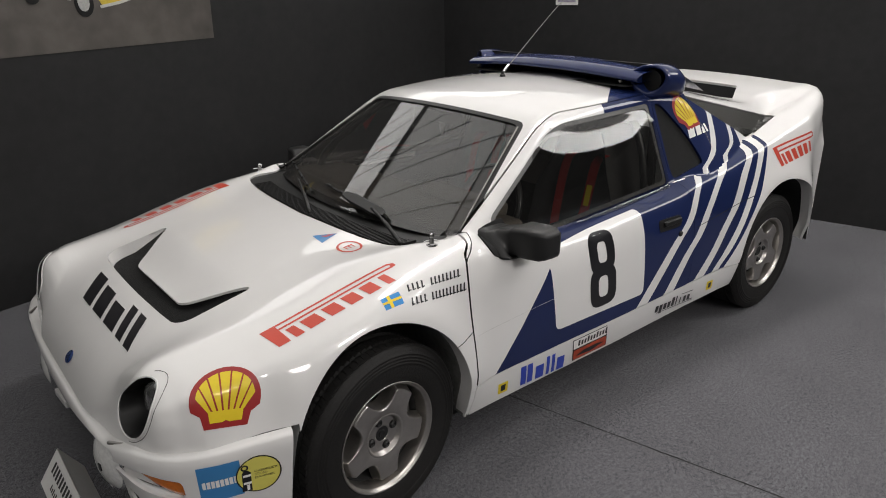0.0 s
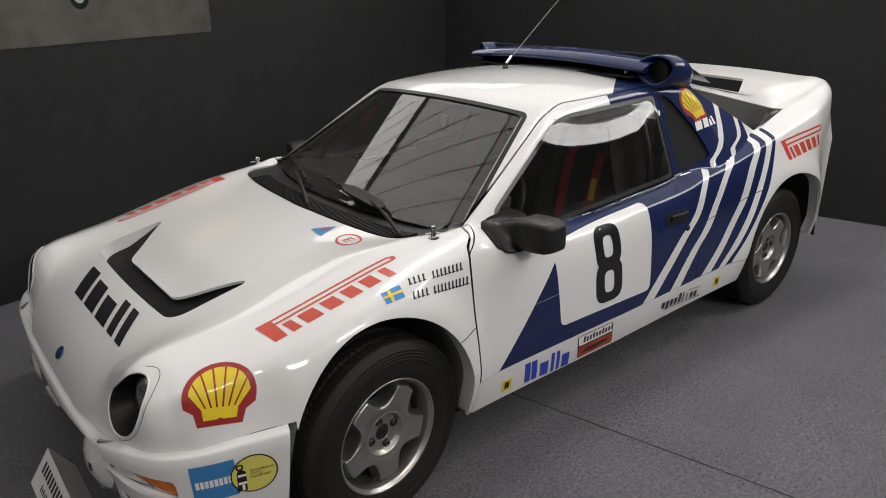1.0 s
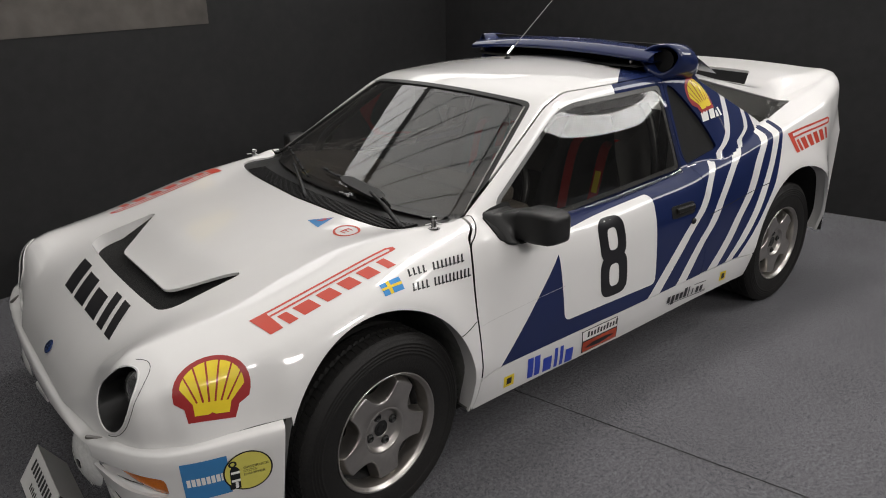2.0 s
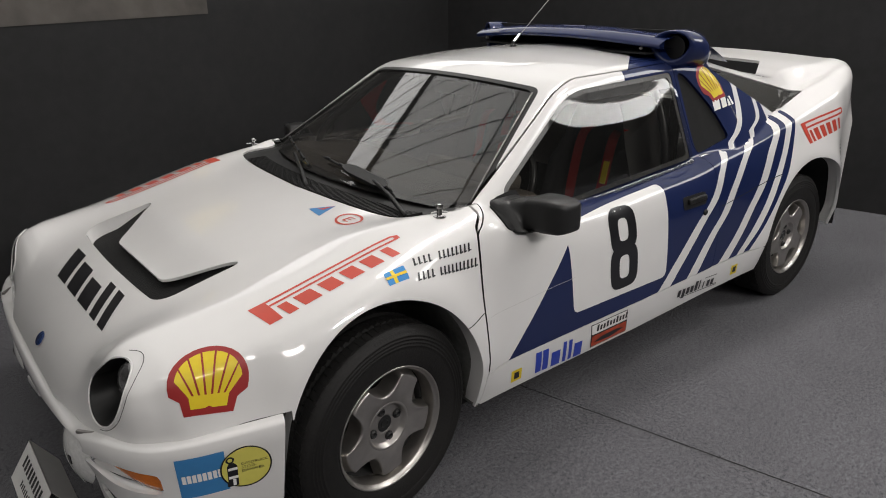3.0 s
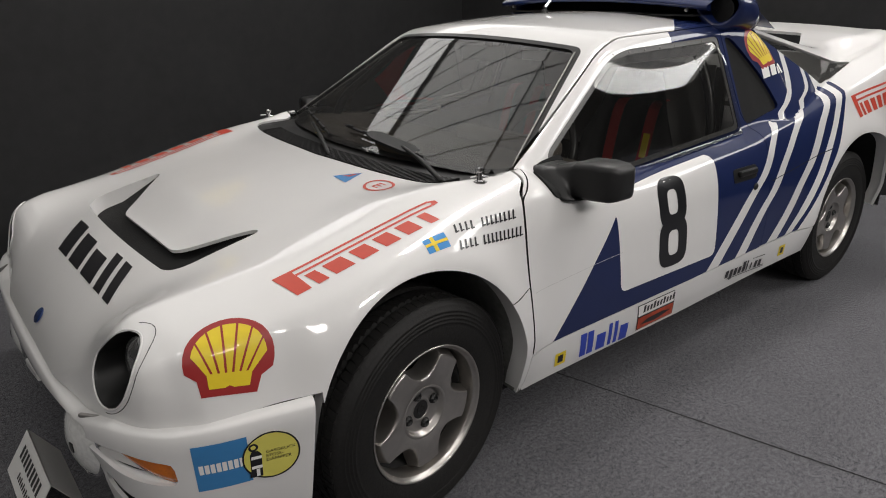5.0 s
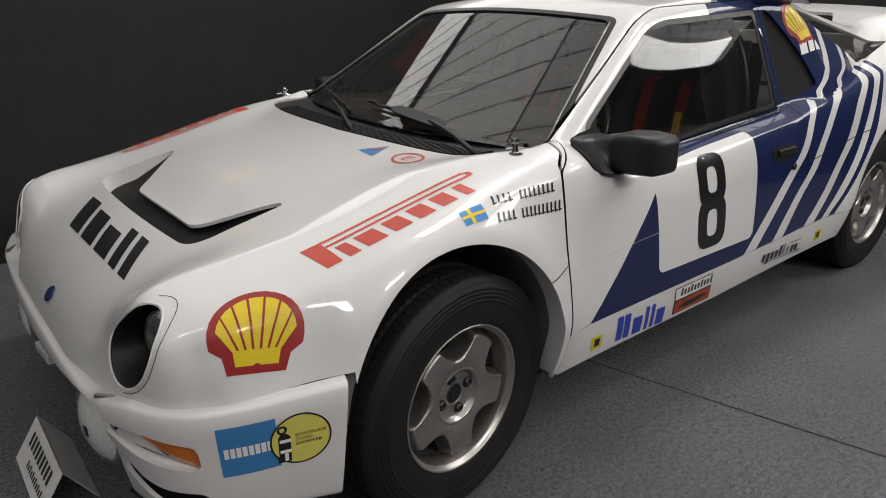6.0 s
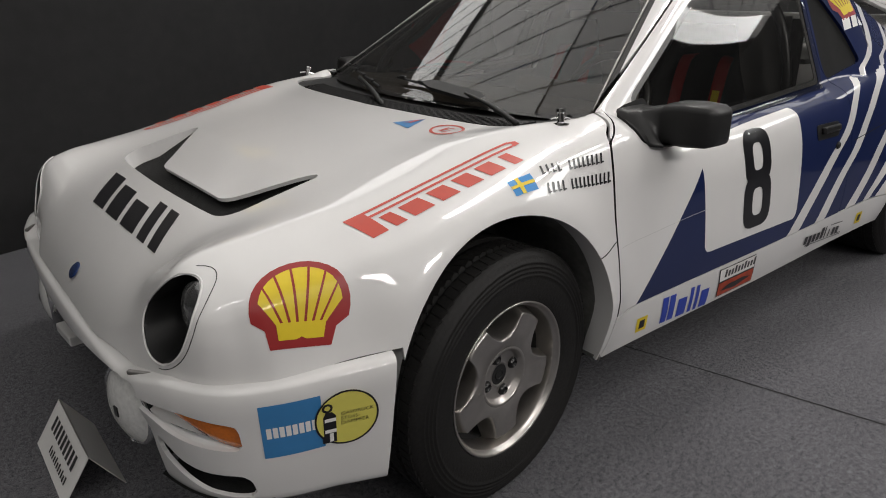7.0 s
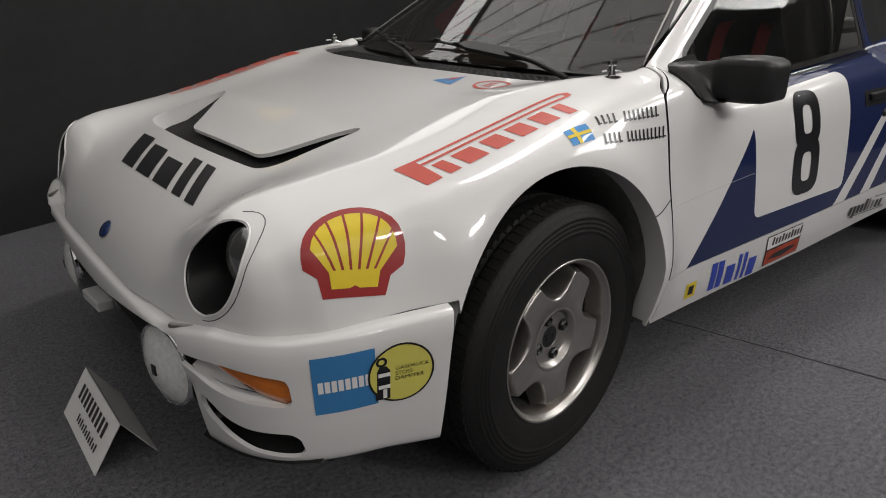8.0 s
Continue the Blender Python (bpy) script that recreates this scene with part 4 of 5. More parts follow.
for s in (-1, 1):
    bm = bmesh.new()
    rows = []
    for x, a, b, cy, cz, pinch in ((1.66, 0.050, 0.042, 0.560, 1.291, 0.3), (1.60, 0.058, 0.048, 0.560, 1.294, 0.35), (1.592, 0.064, 0.054, 0.560, 1.294, 0.35), (1.594, 0.074, 0.062, 0.560, 1.292, 0.3), (1.615, 0.082, 0.069, 0.560, 1.287, 0.2),
                            (1.68, 0.088, 0.076, 0.560, 1.280, 0.1), (1.78, 0.088, 0.078, 0.558, 1.271, 0.0), (1.88, 0.082, 0.073, 0.548, 1.255, 0.0), (1.95, 0.066, 0.060, 0.535, 1.238, 0.0), (2.00, 0.04, 0.036, 0.52, 1.222, 0.0), (2.02, 0.005, 0.005, 0.51, 1.215, 0.0)):
        r = []
        for k in range(28):
            t = 2 * math.pi * k / 28
            c, sn = math.cos(t), math.sin(t)
            squeeze = 1 - pinch * max(0, -sn)
            r.append(bm.verts.new((x + (0.10 * (0.5 + 0.5 * c) if x < 1.62 else 0.10 * (0.5 + 0.5 * c) * max(0, (1.9 - x) / 0.28)) * 0.8 + 0.045 - 0.28 * max(0, x - 1.68), s * (cy + a * c * squeeze), cz + b * sn * (1.25 if sn < 0 and pinch > 0.1 else 1))))
        rows.append(r)
    for a, b in zip(rows, rows[1:]):
        for k in range(28):
            bm.faces.new((a[k], a[(k + 1) % 28], b[(k + 1) % 28], b[k]))
    bmesh.ops.recalc_face_normals(bm, faces=bm.faces)
    pod = part("intake_pod", bm, BLUE, scoop, "dark blue rounded side intake", True)
    part("intake_throat", lathe_bm([(0.0, 0.0), (0.064, 0.0)], 24, pose(1.705, s * 0.560, 1.285, 0, 90, 0) @ Matrix.Diagonal((0.75, 0.82, 1, 1))), MATT, pod)
    part("scoop_bolt", lathe_bm([(0, 0.012), (0.006, 0.011), (0.007, 0.0)], 8, pose(1.60, s * 0.475, 1.283, 0, -90, 0)), STEEL, scoop)
aer = part("aerial", lathe_bm([(0, 0.0), (0.016, 0.0), (0.013, 0.014), (0.008, 0.018), (0.008, 0.03), (0, 0.032)], 16, Matrix.Translation((1.434, 0.121, 1.262))), BLACK, car, "thin whip aerial on the roof")
part("aerial_spring", tube_bm([(1.434, 0.121, 1.285), (1.475, 0.121, 1.320)], 0.006, 8), CHROME, aer)
part("aerial_whip", tube_bm(bend([(1.455, 0.121, 1.300), (1.83, 0.121, 1.597), (2.22, 0.121, 1.86)], 5), 0.0016, 6), STEEL, aer)

# ---------------------------------------------------------------- mirrors, handles, inner parts
for s in (-1, 1):
    sk = sheet(mid, (s,)).keep(lambda x, y, z: door_area(x, y, z) + 0.01)
    sk.keep(lambda x, y, z: np.where(np.abs(y) > 0.5, convex([(0.512, 0.850), (0.514, 0.815), (0.535, 0.797), (0.655, 0.792), (0.668, 0.85), (0.650, 0.896), (0.55, 0.884)], x, z, 0.015), -1)).offset(0.006)
    mirror = sk.rim(0.012).ob("door_mirror", [MATT], car, "black plastic door mirror")
    bm = bmesh.new()
    rows = []
    for y, x0, x1, z0, z1 in ((0.66, 0.522, 0.655, 0.788, 0.880), (0.758, 0.530, 0.660, 0.786, 0.882), (0.764, 0.538, 0.655, 0.790, 0.878), (0.769, 0.540, 0.665, 0.787, 0.880), (0.781, 0.554, 0.668, 0.787, 0.880), (0.786, 0.562, 0.664, 0.790, 0.877), (0.790, 0.572, 0.675, 0.788, 0.882),
                              (0.795, 0.586, 0.708, 0.790, 0.890), (0.803, 0.592, 0.722, 0.787, 0.897), (0.86, 0.604, 0.728, 0.786, 0.901), (0.908, 0.618, 0.728, 0.789, 0.898), (0.925, 0.634, 0.722, 0.795, 0.891), (0.932, 0.658, 0.708, 0.812, 0.875)):
        cx, cz, a, b = (x0 + x1) / 2, (z0 + z1) / 2, (x1 - x0) / 2, (z1 - z0) / 2
        r = []
        for k in range(24):
            t = 2 * math.pi * k / 24
            c, sn = math.cos(t), math.sin(t)
            e = 0.34
            dz = b * math.copysign(abs(sn) ** e, sn)
            r.append(bm.verts.new((cx + a * math.copysign(abs(c) ** e, c), s * (y - (0.9 * dz if y < 0.792 else 0)), cz + dz)))
        rows.append(r)
    for a, b in zip(rows, rows[1:]):
        for k in range(24):
            bm.faces.new((a[k], a[(k + 1) % 24], b[(k + 1) % 24], b[k]))
    bm.faces.new(rows[-1])
    bmesh.ops.recalc_face_normals(bm, faces=bm.faces)
    part("mirror_housing", bm, BLACK, mirror, smooth=True)
    # handle
    hs = sheet(mid, (s,)).keep(lambda x, y, z: np.where(np.abs(y) > 0.6, smin(smin(x - 1.484, 1.645 - x, 0.02), smin(z - 0.676, 0.728 - z, 0.02), 0.012), -1)).offset(0.002)
    handle = hs.rim(0.004).ob("door_handle", [BLACK], car, "black recessed door handle")
    fy = float(flank(np.array(1.56), np.array(0.70)))
    part("handle_grip", box_bm(0.125, 0.016, 0.024, pose(1.575, s * (fy + 0.006), 0.708, 12 * s, 0, 0), 0.006), SATIN, handle)
    part("door_lock", lathe_bm([(0, 0.006), (0.010, 0.006), (0.013, 0.003), (0.014, 0)], 20, pose(1.638, s * (float(flank(np.array(1.638), np.array(0.641))) + 0.001), 0.641, 90 if s < 0 else -90, 0, 0)), BLACK, car)
    # wheel wells
    for cx, a, b in ((0.010, 0.350, 0.390), (2.54, 0.417, 0.404)):
        bm = bmesh.new()
        rows = []
        for k in range(33):
            t = math.pi * k / 32
            px, pz = cx + a * math.cos(t), 0.34 + b * math.sin(t)
            rows.append([bm.verts.new((px, s * y, pz)) for y in (0.84, 0.72, 0.56, 0.46)])
        rows.insert(0, [bm.verts.new((cx + a, s * y, 0.235 if cx < 1 else 0.302)) for y in (0.84, 0.72, 0.56, 0.46)])
        rows.append([bm.verts.new((cx - a, s * y, 0.26)) for y in (0.84, 0.72, 0.56, 0.46)])
        for p, q in zip(rows, rows[1:]):
            for i in range(3):
                bm.faces.new((p[i], p[i + 1], q[i + 1], q[i]))
        bm.faces.new([r[3] for r in rows])
        bmesh.ops.recalc_face_normals(bm, faces=bm.faces)
        well_bm = bm
        bm = bmesh.new()
        rows = []
        for k in range(37):
            t = math.pi * (k - 2) / 32
            px, pz = (cx + (a - 0.005) * math.cos(t), 0.34 + (b - 0.006) * math.sin(t)) if 2 <= k <= 34 else (cx + (a - 0.005) * (1 if k < 2 else -1), 0.34 - (0.045 if cx < 1 else 0.018) * (2 - k if k < 2 else k - 34))
            edge_y = float(flank(np.array(px), np.array(max(pz, 0.27)))) - 0.006
            rows.append([bm.verts.new((px, s * y, pz)) for y in (edge_y, edge_y - 0.03, edge_y - 0.055)])
        for p, q in zip(rows, rows[1:]):
            for i in range(2):
                bm.faces.new((p[i], p[i + 1], q[i + 1], q[i]))
        part("arch_flange", bm, WHITE, car, smooth=True)
        bm = well_bm
        well = part("wheel_well", bm, GREY if cx < 1 else MATT, car, "grey inner wheel arch" if cx < 1 else "")
        if cx < 1:
            part("arch_bracket", box_bm(0.26, 0.004, 0.10, pose(0.03, s * 0.60, 0.665, 0, 0, 0), 0.002), PANELGREY, well)
            for bx in (0.02, 0.055):
                part("arch_bolt", lathe_bm([(0, 0.004), (0.008, 0.004), (0.009, 0)], 10, pose(bx, s * 0.603, 0.672, 90 if s < 0 else -90, 0, 0)), BLACK, well)

# dark lining behind the panels
bm = bmesh.new()
box_bm(3.3, 1.54, 0.05, Matrix.Translation((1.10, 0, 0.235)), 0.01, bm=bm)
part("underbody", bm, MATT, car, "black underbody")
bm = box_bm(0.02, 1.4, 0.52, Matrix.Translation((0.46, 0, 0.52)))
part("front_bulkhead", bm, MATT, car)
bm = box_bm(0.02, 1.18, 0.80, Matrix.Translation((1.755, 0, 0.66)))
part("rear_bulkhead", bm, LINING, car)
part("bulkhead_panel", box_bm(0.006, 1.10, 0.42, pose(1.738, 0, 0.86, 0, 0, 0), 0.002), PANELGREY, car, "pale bulkhead panel with bolts")
lining = sheet(mid).keep(lambda x, y, z: np.minimum(z - 1.13, np.minimum(x - 0.97, 1.70 - x))).offset(-0.022)
lining.f = [f[::-1] for f in lining.f]
lining.ob("headlining", [LINING], car)
for s in (-1, 1):
    part("door_card", box_bm(1.25, 0.02, 0.46, pose(1.08, s * 0.665, 0.565, 0, 0, 0), 0.005), LINING, car)
bm = box_bm(0.03, 1.46, 0.46, Matrix.Translation((3.045, 0, 0.80)), 0.01)
box_bm(0.03, 1.4, 0.3, Matrix.Translation((3.04, 0, 0.46)), 0.01, bm=bm)
part("rear_panel", bm, WHITE, car, "white tail panel")
bm = box_bm(0.9, 1.0, 0.02, Matrix.Translation((2.45, 0, 0.88)))
part("engine_tray", bm, GREY, car)


def bucket_seat(y):
    bm = bmesh.new()
    rows = []
    for i, (x, z, w) in enumerate(((1.02, 0.40, 0.20), (1.16, 0.37, 0.22), (1.34, 0.36, 0.23), (1.44, 0.42, 0.23), (1.50, 0.58, 0.235), (1.55, 0.75, 0.235), (1.58, 0.88, 0.17), (1.60, 1.00, 0.13), (1.605, 1.04, 0.11))):
        r = []
        for u in np.linspace(-1, 1, 11):
            lift = 0.075 * abs(u) ** 3
            fx, fz = (-0.6, 0.8) if i < 4 else (-1.0, 0.1)
            r.append(bm.verts.new((x + fx * lift, y + u * w, z + fz * lift)))
        rows.append(r)
    for a, b in zip(rows, rows[1:]):
        for k in range(10):
            bm.faces.new((a[k], b[k], b[k + 1], a[k + 1]))
    bmesh.ops.solidify(bm, geom=bm.faces[:], thickness=0.05)
    bmesh.ops.recalc_face_normals(bm, faces=bm.faces)
    seat = part("seat", bm, CLOTH, car, "black bucket seat", True)
    for dy in (-0.085, 0.085):
        bm = bmesh.new()
        line = bend([(1.62, y + dy * 0.9, 0.93), (1.535, y + dy, 0.90), (1.475, y + dy, 0.70), (1.42, y + dy * 0.8, 0.50)], 4)
        pr = [(bm.verts.new(p + Vector((0, -0.026, 0))), bm.verts.new(p + Vector((0, 0.026, 0)))) for p in line]
        for a, b in zip(pr, pr[1:]):
            bm.faces.new((a[0], a[1], b[1], b[0]))
        part("harness_strap", bm, REDBELT, seat, "red harness strap")
        if y < 0 and dy < 0:
            part("strap_label", box_bm(0.003, 0.030, 0.10, pose(1.489, y + dy, 0.755, 0, 14, 0), 0.001), YELLOW, seat, "yellow label on the harness")


bucket_seat(-0.33)
bucket_seat(0.33)
bm = box_bm(0.34, 1.30, 0.16, pose(0.66, 0, 0.775, 0, 6, 0), 0.03, 3)
box_bm(0.10, 0.46, 0.06, pose(0.78, -0.33, 0.865, 0, 10, 0), 0.02, 3, bm=bm)
part("dashboard", bm, DASH, car, "dark brown-black dashboard")
sw = pose(0.93, -0.33, 0.80, 0, -68, 0)
ringpts = [sw @ Vector((0.175 * math.cos(2 * math.pi * k / 36), 0.175 * math.sin(2 * math.pi * k / 36), 0)) for k in range(37)]
steer = part("steering_wheel", tube_bm(ringpts, 0.014, 10, cap=False), SATIN, car, "black sports steering wheel", True)
for k in range(3):
    a = math.pi / 2 + k * 2 * math.pi / 3
    part("wheel_spoke", box_bm(0.16, 0.03, 0.004, sw @ Matrix.Rotation(a, 4, "Z") @ Matrix.Translation((0.09, 0, -0.01)), 0.001), SATIN, steer)
for s in (-1, 1):
    part("roll_cage", tube_bm(bend([(0.62, s * 0.60, 0.50), (0.64, s * 0.60, 0.86), (0.80, s * 0.56, 1.02), (0.99, s * 0.47, 1.155), (1.3, s * 0.48, 1.165), (1.62, s * 0.47, 1.15)], 5), 0.018, 8), SATIN, car, "padded roll cage bar", True)
part("roll_hoop", tube_bm(bend([(1.66, -0.60, 0.40), (1.66, -0.60, 0.85), (1.66, -0.50, 1.12), (1.66, -0.3, 1.18), (1.66, 0.3, 1.18), (1.66, 0.50, 1.12), (1.66, 0.60, 0.85), (1.66, 0.60, 0.4)], 5), 0.019, 8), SATIN, car, smooth=True)
part("cabin_mirror", box_bm(0.02, 0.22, 0.06, pose(0.98, 0.02, 1.13, 0, -10, 8), 0.008), SATIN, car)

# ---------------------------------------------------------------- wheels
RIM = 0.955


def tyre_bm():
    prof = [(0.189, -0.104), (0.200, -0.110), (0.216, -0.114), (0.250, -0.118), (0.258, -0.1180), (0.260, -0.1205), (0.262, -0.1178), (0.268, -0.1172), (0.270, -0.1198), (0.272, -0.1168), (0.278, -0.1160), (0.280, -0.1186), (0.282, -0.1154), (0.288, -0.1142), (0.290, -0.1168), (0.292, -0.1130), (0.302, -0.1095), (0.313, -0.101),
            (0.3175, -0.092), (0.3175, -0.060), (0.311, -0.058), (0.311, -0.050), (0.3175, -0.048), (0.3175, -0.006), (0.311, -0.004)]
    prof = prof + [(r, -h) for r, h in prof[::-1]]
    return lathe_bm(prof, 96)


def tread_bm():
    bm = bmesh.new()
    n = 84
    for k in range(n):
        for lane, (h, w, sk) in enumerate(((-0.080, 0.034, 8), (-0.030, 0.036, -20), (0.030, 0.036, 20), (0.080, 0.034, -8))):
            a = 2 * math.pi * (k + 0.5 * (lane % 2)) / n
            m = Matrix.Rotation(a, 4, "Z") @ Matrix.Translation((0.3134, 0, h)) @ Matrix.Rotation(radians(sk), 4, "X")
            box_bm(0.0115, 0.0205, w, m, bm=bm)
    return bm


def rim_bm():
    prof = [(r * RIM, h) for r, h in [(0.197, 0.098), (0.2045, 0.107), (0.205, 0.110), (0.202, 0.112), (0.198, 0.108), (0.1955, 0.101), (0.192, 0.100), (0.190, 0.095), (0.1875, 0.062), (0.187, 0.045)]]
    return lathe_bm(prof, 72)


def spokes_bm():
    """A cast five-armed star: wide at the hub, narrow at the rim, with rounded valleys."""
    edge = curve1((0.0, 0.172), (13.2, 0.171), (14.2, 0.164), (15.6, 0.151), (18.4, 0.137), (22.4, 0.124), (27.0, 0.1155), (31.5, 0.111), (36.0, 0.110))
    bm = bmesh.new()
    n = 240
    rings = [[] for _ in range(9)]
    for k in range(n):
        t = 2 * math.pi * k / n
        phi = abs((math.degrees(t - 0.838) + 36) % 72 - 36)
        r, tip = float(edge(phi)), phi < 13.8
        prof = ((0.074, 0.086), (0.080, 0.0900), (0.6 * 0.08 + 0.4 * r, 0.0925), (r - 0.010, 0.0945), (r - 0.0045, 0.0950), (r - 0.001, 0.0925), (r + 0.001, 0.086))
        prof += ((r + 0.010, 0.066), (0.1875, 0.052)) if tip else ((r + 0.002, 0.066), (r + 0.004, 0.035))
        for ring_v, (q, h) in zip(rings, prof):
            ring_v.append(bm.verts.new((RIM * q * math.cos(t), RIM * q * math.sin(t), h)))
    for p, q in zip(rings, rings[1:]):
        for k in range(n):
            bm.faces.new((p[k], q[k], q[(k + 1) % n], p[(k + 1) % n]))
    bmesh.ops.recalc_face_normals(bm, faces=bm.faces)
    return bm


def hub_bm():
    return lathe_bm([(0.0, 0.071), (0.0265, 0.071), (0.0275, 0.0735), (0.034, 0.0725), (0.060, 0.072), (0.066, 0.076), (0.069, 0.089), (0.073, 0.0915), (0.077, 0.0905), (0.082, 0.087), (0.084, 0.02)], 48)


wheels = []
for wx, wy, s, turn, spin in ((0.002, 0.744, -1, 6.5, 8.2), (2.530, 0.704, -1, 0, 0), (0.002, 0.744, 1, 6.5, 188), (2.530, 0.704, 1, 0, 180)):
    ty = part("wheel", tyre_bm(), TYRE_AND_EDGE_SHADE, car, "five-spoke silver alloy wheel with worn tyre", True) if not wheels else new("wheel", wheels[0].data)
    ty.parent = car
    ty["label"] = "five-spoke silver alloy wheel with worn tyre"
    ty.matrix_world = pose(wx, s * wy, 0.3175, 0, 0, turn) @ pose(0, 0, 0, 90 if s < 0 else -90, 0, 0) @ pose(0, 0, 0, 0, 0, spin)
    wheels.append(ty)
first = wheels[0]
tagged(part("tread", tread_bm(), TYRE_AND_EDGE_SHADE, first), kind="stuff")
# Barrel and back disc are dark: shade behind the spokes put into colour.
part("rim_barrel", lathe_bm([(0.187 * RIM, 0.046), (0.181 * RIM, -0.09), (0.202 * RIM, -0.11)], 48), LINING, first, smooth=True)
part("rim", rim_bm(), ALLOY, first, "silver alloy rim", True)
part("spoke_star", spokes_bm(), ALLOY, first, "cast five-spoke star", True)
part("hub", hub_bm(), ALLOY, first, smooth=True)
# Closed dark disc: the shade inside the hub's hole is put into colour.
part("hub_bore", lathe_bm([(0.0, 0.0725), (0.010, 0.0725), (0.011, 0.0745), (0.013, 0.0745), (0.014, 0.0722), (0.0262, 0.0722)], 32), SATIN, first, "dark disc for the shade in the hub bore")
part("brake_disc", lathe_bm([(0.05, 0.01), (0.145, 0.01), (0.145, -0.01), (0.05, -0.01)], 40, closed=True), STEEL, first)
part("caliper", box_bm(0.05, 0.13, 0.06, Matrix.Translation((0.135, 0.0, 0.01)), 0.012), STEEL, first)
part("hub_back", lathe_bm([(0.0, -0.05), (0.185, -0.06)], 32), MATT, first)
for k in range(4):
    a = k * math.pi / 2 + 0.14
    part("wheel_bolt", lathe_bm([(0.0, 0.004), (0.006, 0.006), (0.0095, 0.011), (0.0135, 0.007), (0.0155, 0.0)], 10, Matrix.Translation((0.049 * math.cos(a), 0.049 * math.sin(a), 0.071))), SATIN, first)
for w in wheels[1:]:
    for o in list(first.children):
        c = o.copy()
        scene.collection.objects.link(c)
        c.parent = w


# ---------------------------------------------------------------- stickers
def decal(name, polys, p0, p1, p2, tree, material, parent, label="", lift=0.0012, cell=0.02):
    """Lays flat outlines (in parts of the edges p0-p1 and p0-p2) on the curved body."""
    p0, p1, p2 = Vector(p0), Vector(p1), Vector(p2)
    u, v = p1 - p0, p2 - p0
    n = u.cross(v).normalized()
    if n.dot(Vector((0.8, 0, 0.45)) - p0) < 0:
        n = -n
    bm = bmesh.new()
    for poly in polys:
        vs = [bm.verts.new(p0 + u * a + v * b) for a, b in poly]
        if len(vs) > 2:
            bm.faces.new(vs)
    bmesh.ops.remove_doubles(bm, verts=bm.verts, dist=2e-5)
    bmesh.ops.triangulate(bm, faces=[f for f in bm.faces if len(f.verts) > 4])
    for _ in range(5):
        long_e = [e for e in bm.edges if e.calc_length() > cell]
        if not long_e:
            break
        bmesh.ops.subdivide_edges(bm, edges=long_e, cuts=1, use_grid_fill=True)
    bmesh.ops.triangulate(bm, faces=bm.faces)
    for w in bm.verts:
        hit, nor, _, _ = tree.ray_cast(w.co - n * 0.25, n, 0.6)
        if hit is None:
            hit, nor, _, _ = tree.find_nearest(w.co)
        w.co = hit + (nor if nor.dot(n) < 0 else -nor) * lift
    for f in bm.faces:
        f.normal_update()
        if f.normal.dot(n) > 0:
            f.normal_flip()
    return part(name, bm, material, parent if parent.parent == car and "sticker" in parent.name else car, label, True)


def rect(a0, a1, b0, b1, lean=0.0):
    return [(a0 + lean * b0, b0), (a1 + lean * b0, b0), (a1 + lean * b1, b1), (a0 + lean * b1, b1)]


def band(outer, inner):
    """Quads between two closed outlines of the same count."""
    k = len(outer)
    return [[outer[i], outer[(i + 1) % k], inner[(i + 1) % k], inner[i]] for i in range(k)]


def oval(cx, cy, rx, ry, k=32, power=1.0):
    out = []
    for i in range(k):
        c, s = math.cos(2 * math.pi * i / k), math.sin(2 * math.pi * i / k)
        out.append((cx + rx * math.copysign(abs(c) ** power, c), cy + ry * math.copysign(abs(s) ** power, s)))
    return out


def letters(text, height=1.0):
    """Outlines of words in the built-in font, as flat polygons one line high."""
    cu = bpy.data.curves.new("words", "FONT")
    cu.body = text
    ob = bpy.data.objects.new("words", cu)
    scene.collection.objects.link(ob)
    dg = bpy.context.evaluated_depsgraph_get()
    me = bpy.data.meshes.new_from_object(ob.evaluated_get(dg))
    polys = [[(me.vertices[i].co.x, me.vertices[i].co.y) for i in p.vertices] for p in me.polygons]
    bpy.data.objects.remove(ob)
    bpy.data.meshes.remove(me)
    return polys


def fit_box(polys, a0, a1, b0, b1):
    xs = [p[0] for q in polys for p in q]
    ys = [p[1] for q in polys for p in q]
    return [[(a0 + (x - min(xs)) / (max(xs) - min(xs)) * (a1 - a0), b0 + (y - min(ys)) / (max(ys) - min(ys)) * (b1 - b0)) for x, y in q] for q in polys]


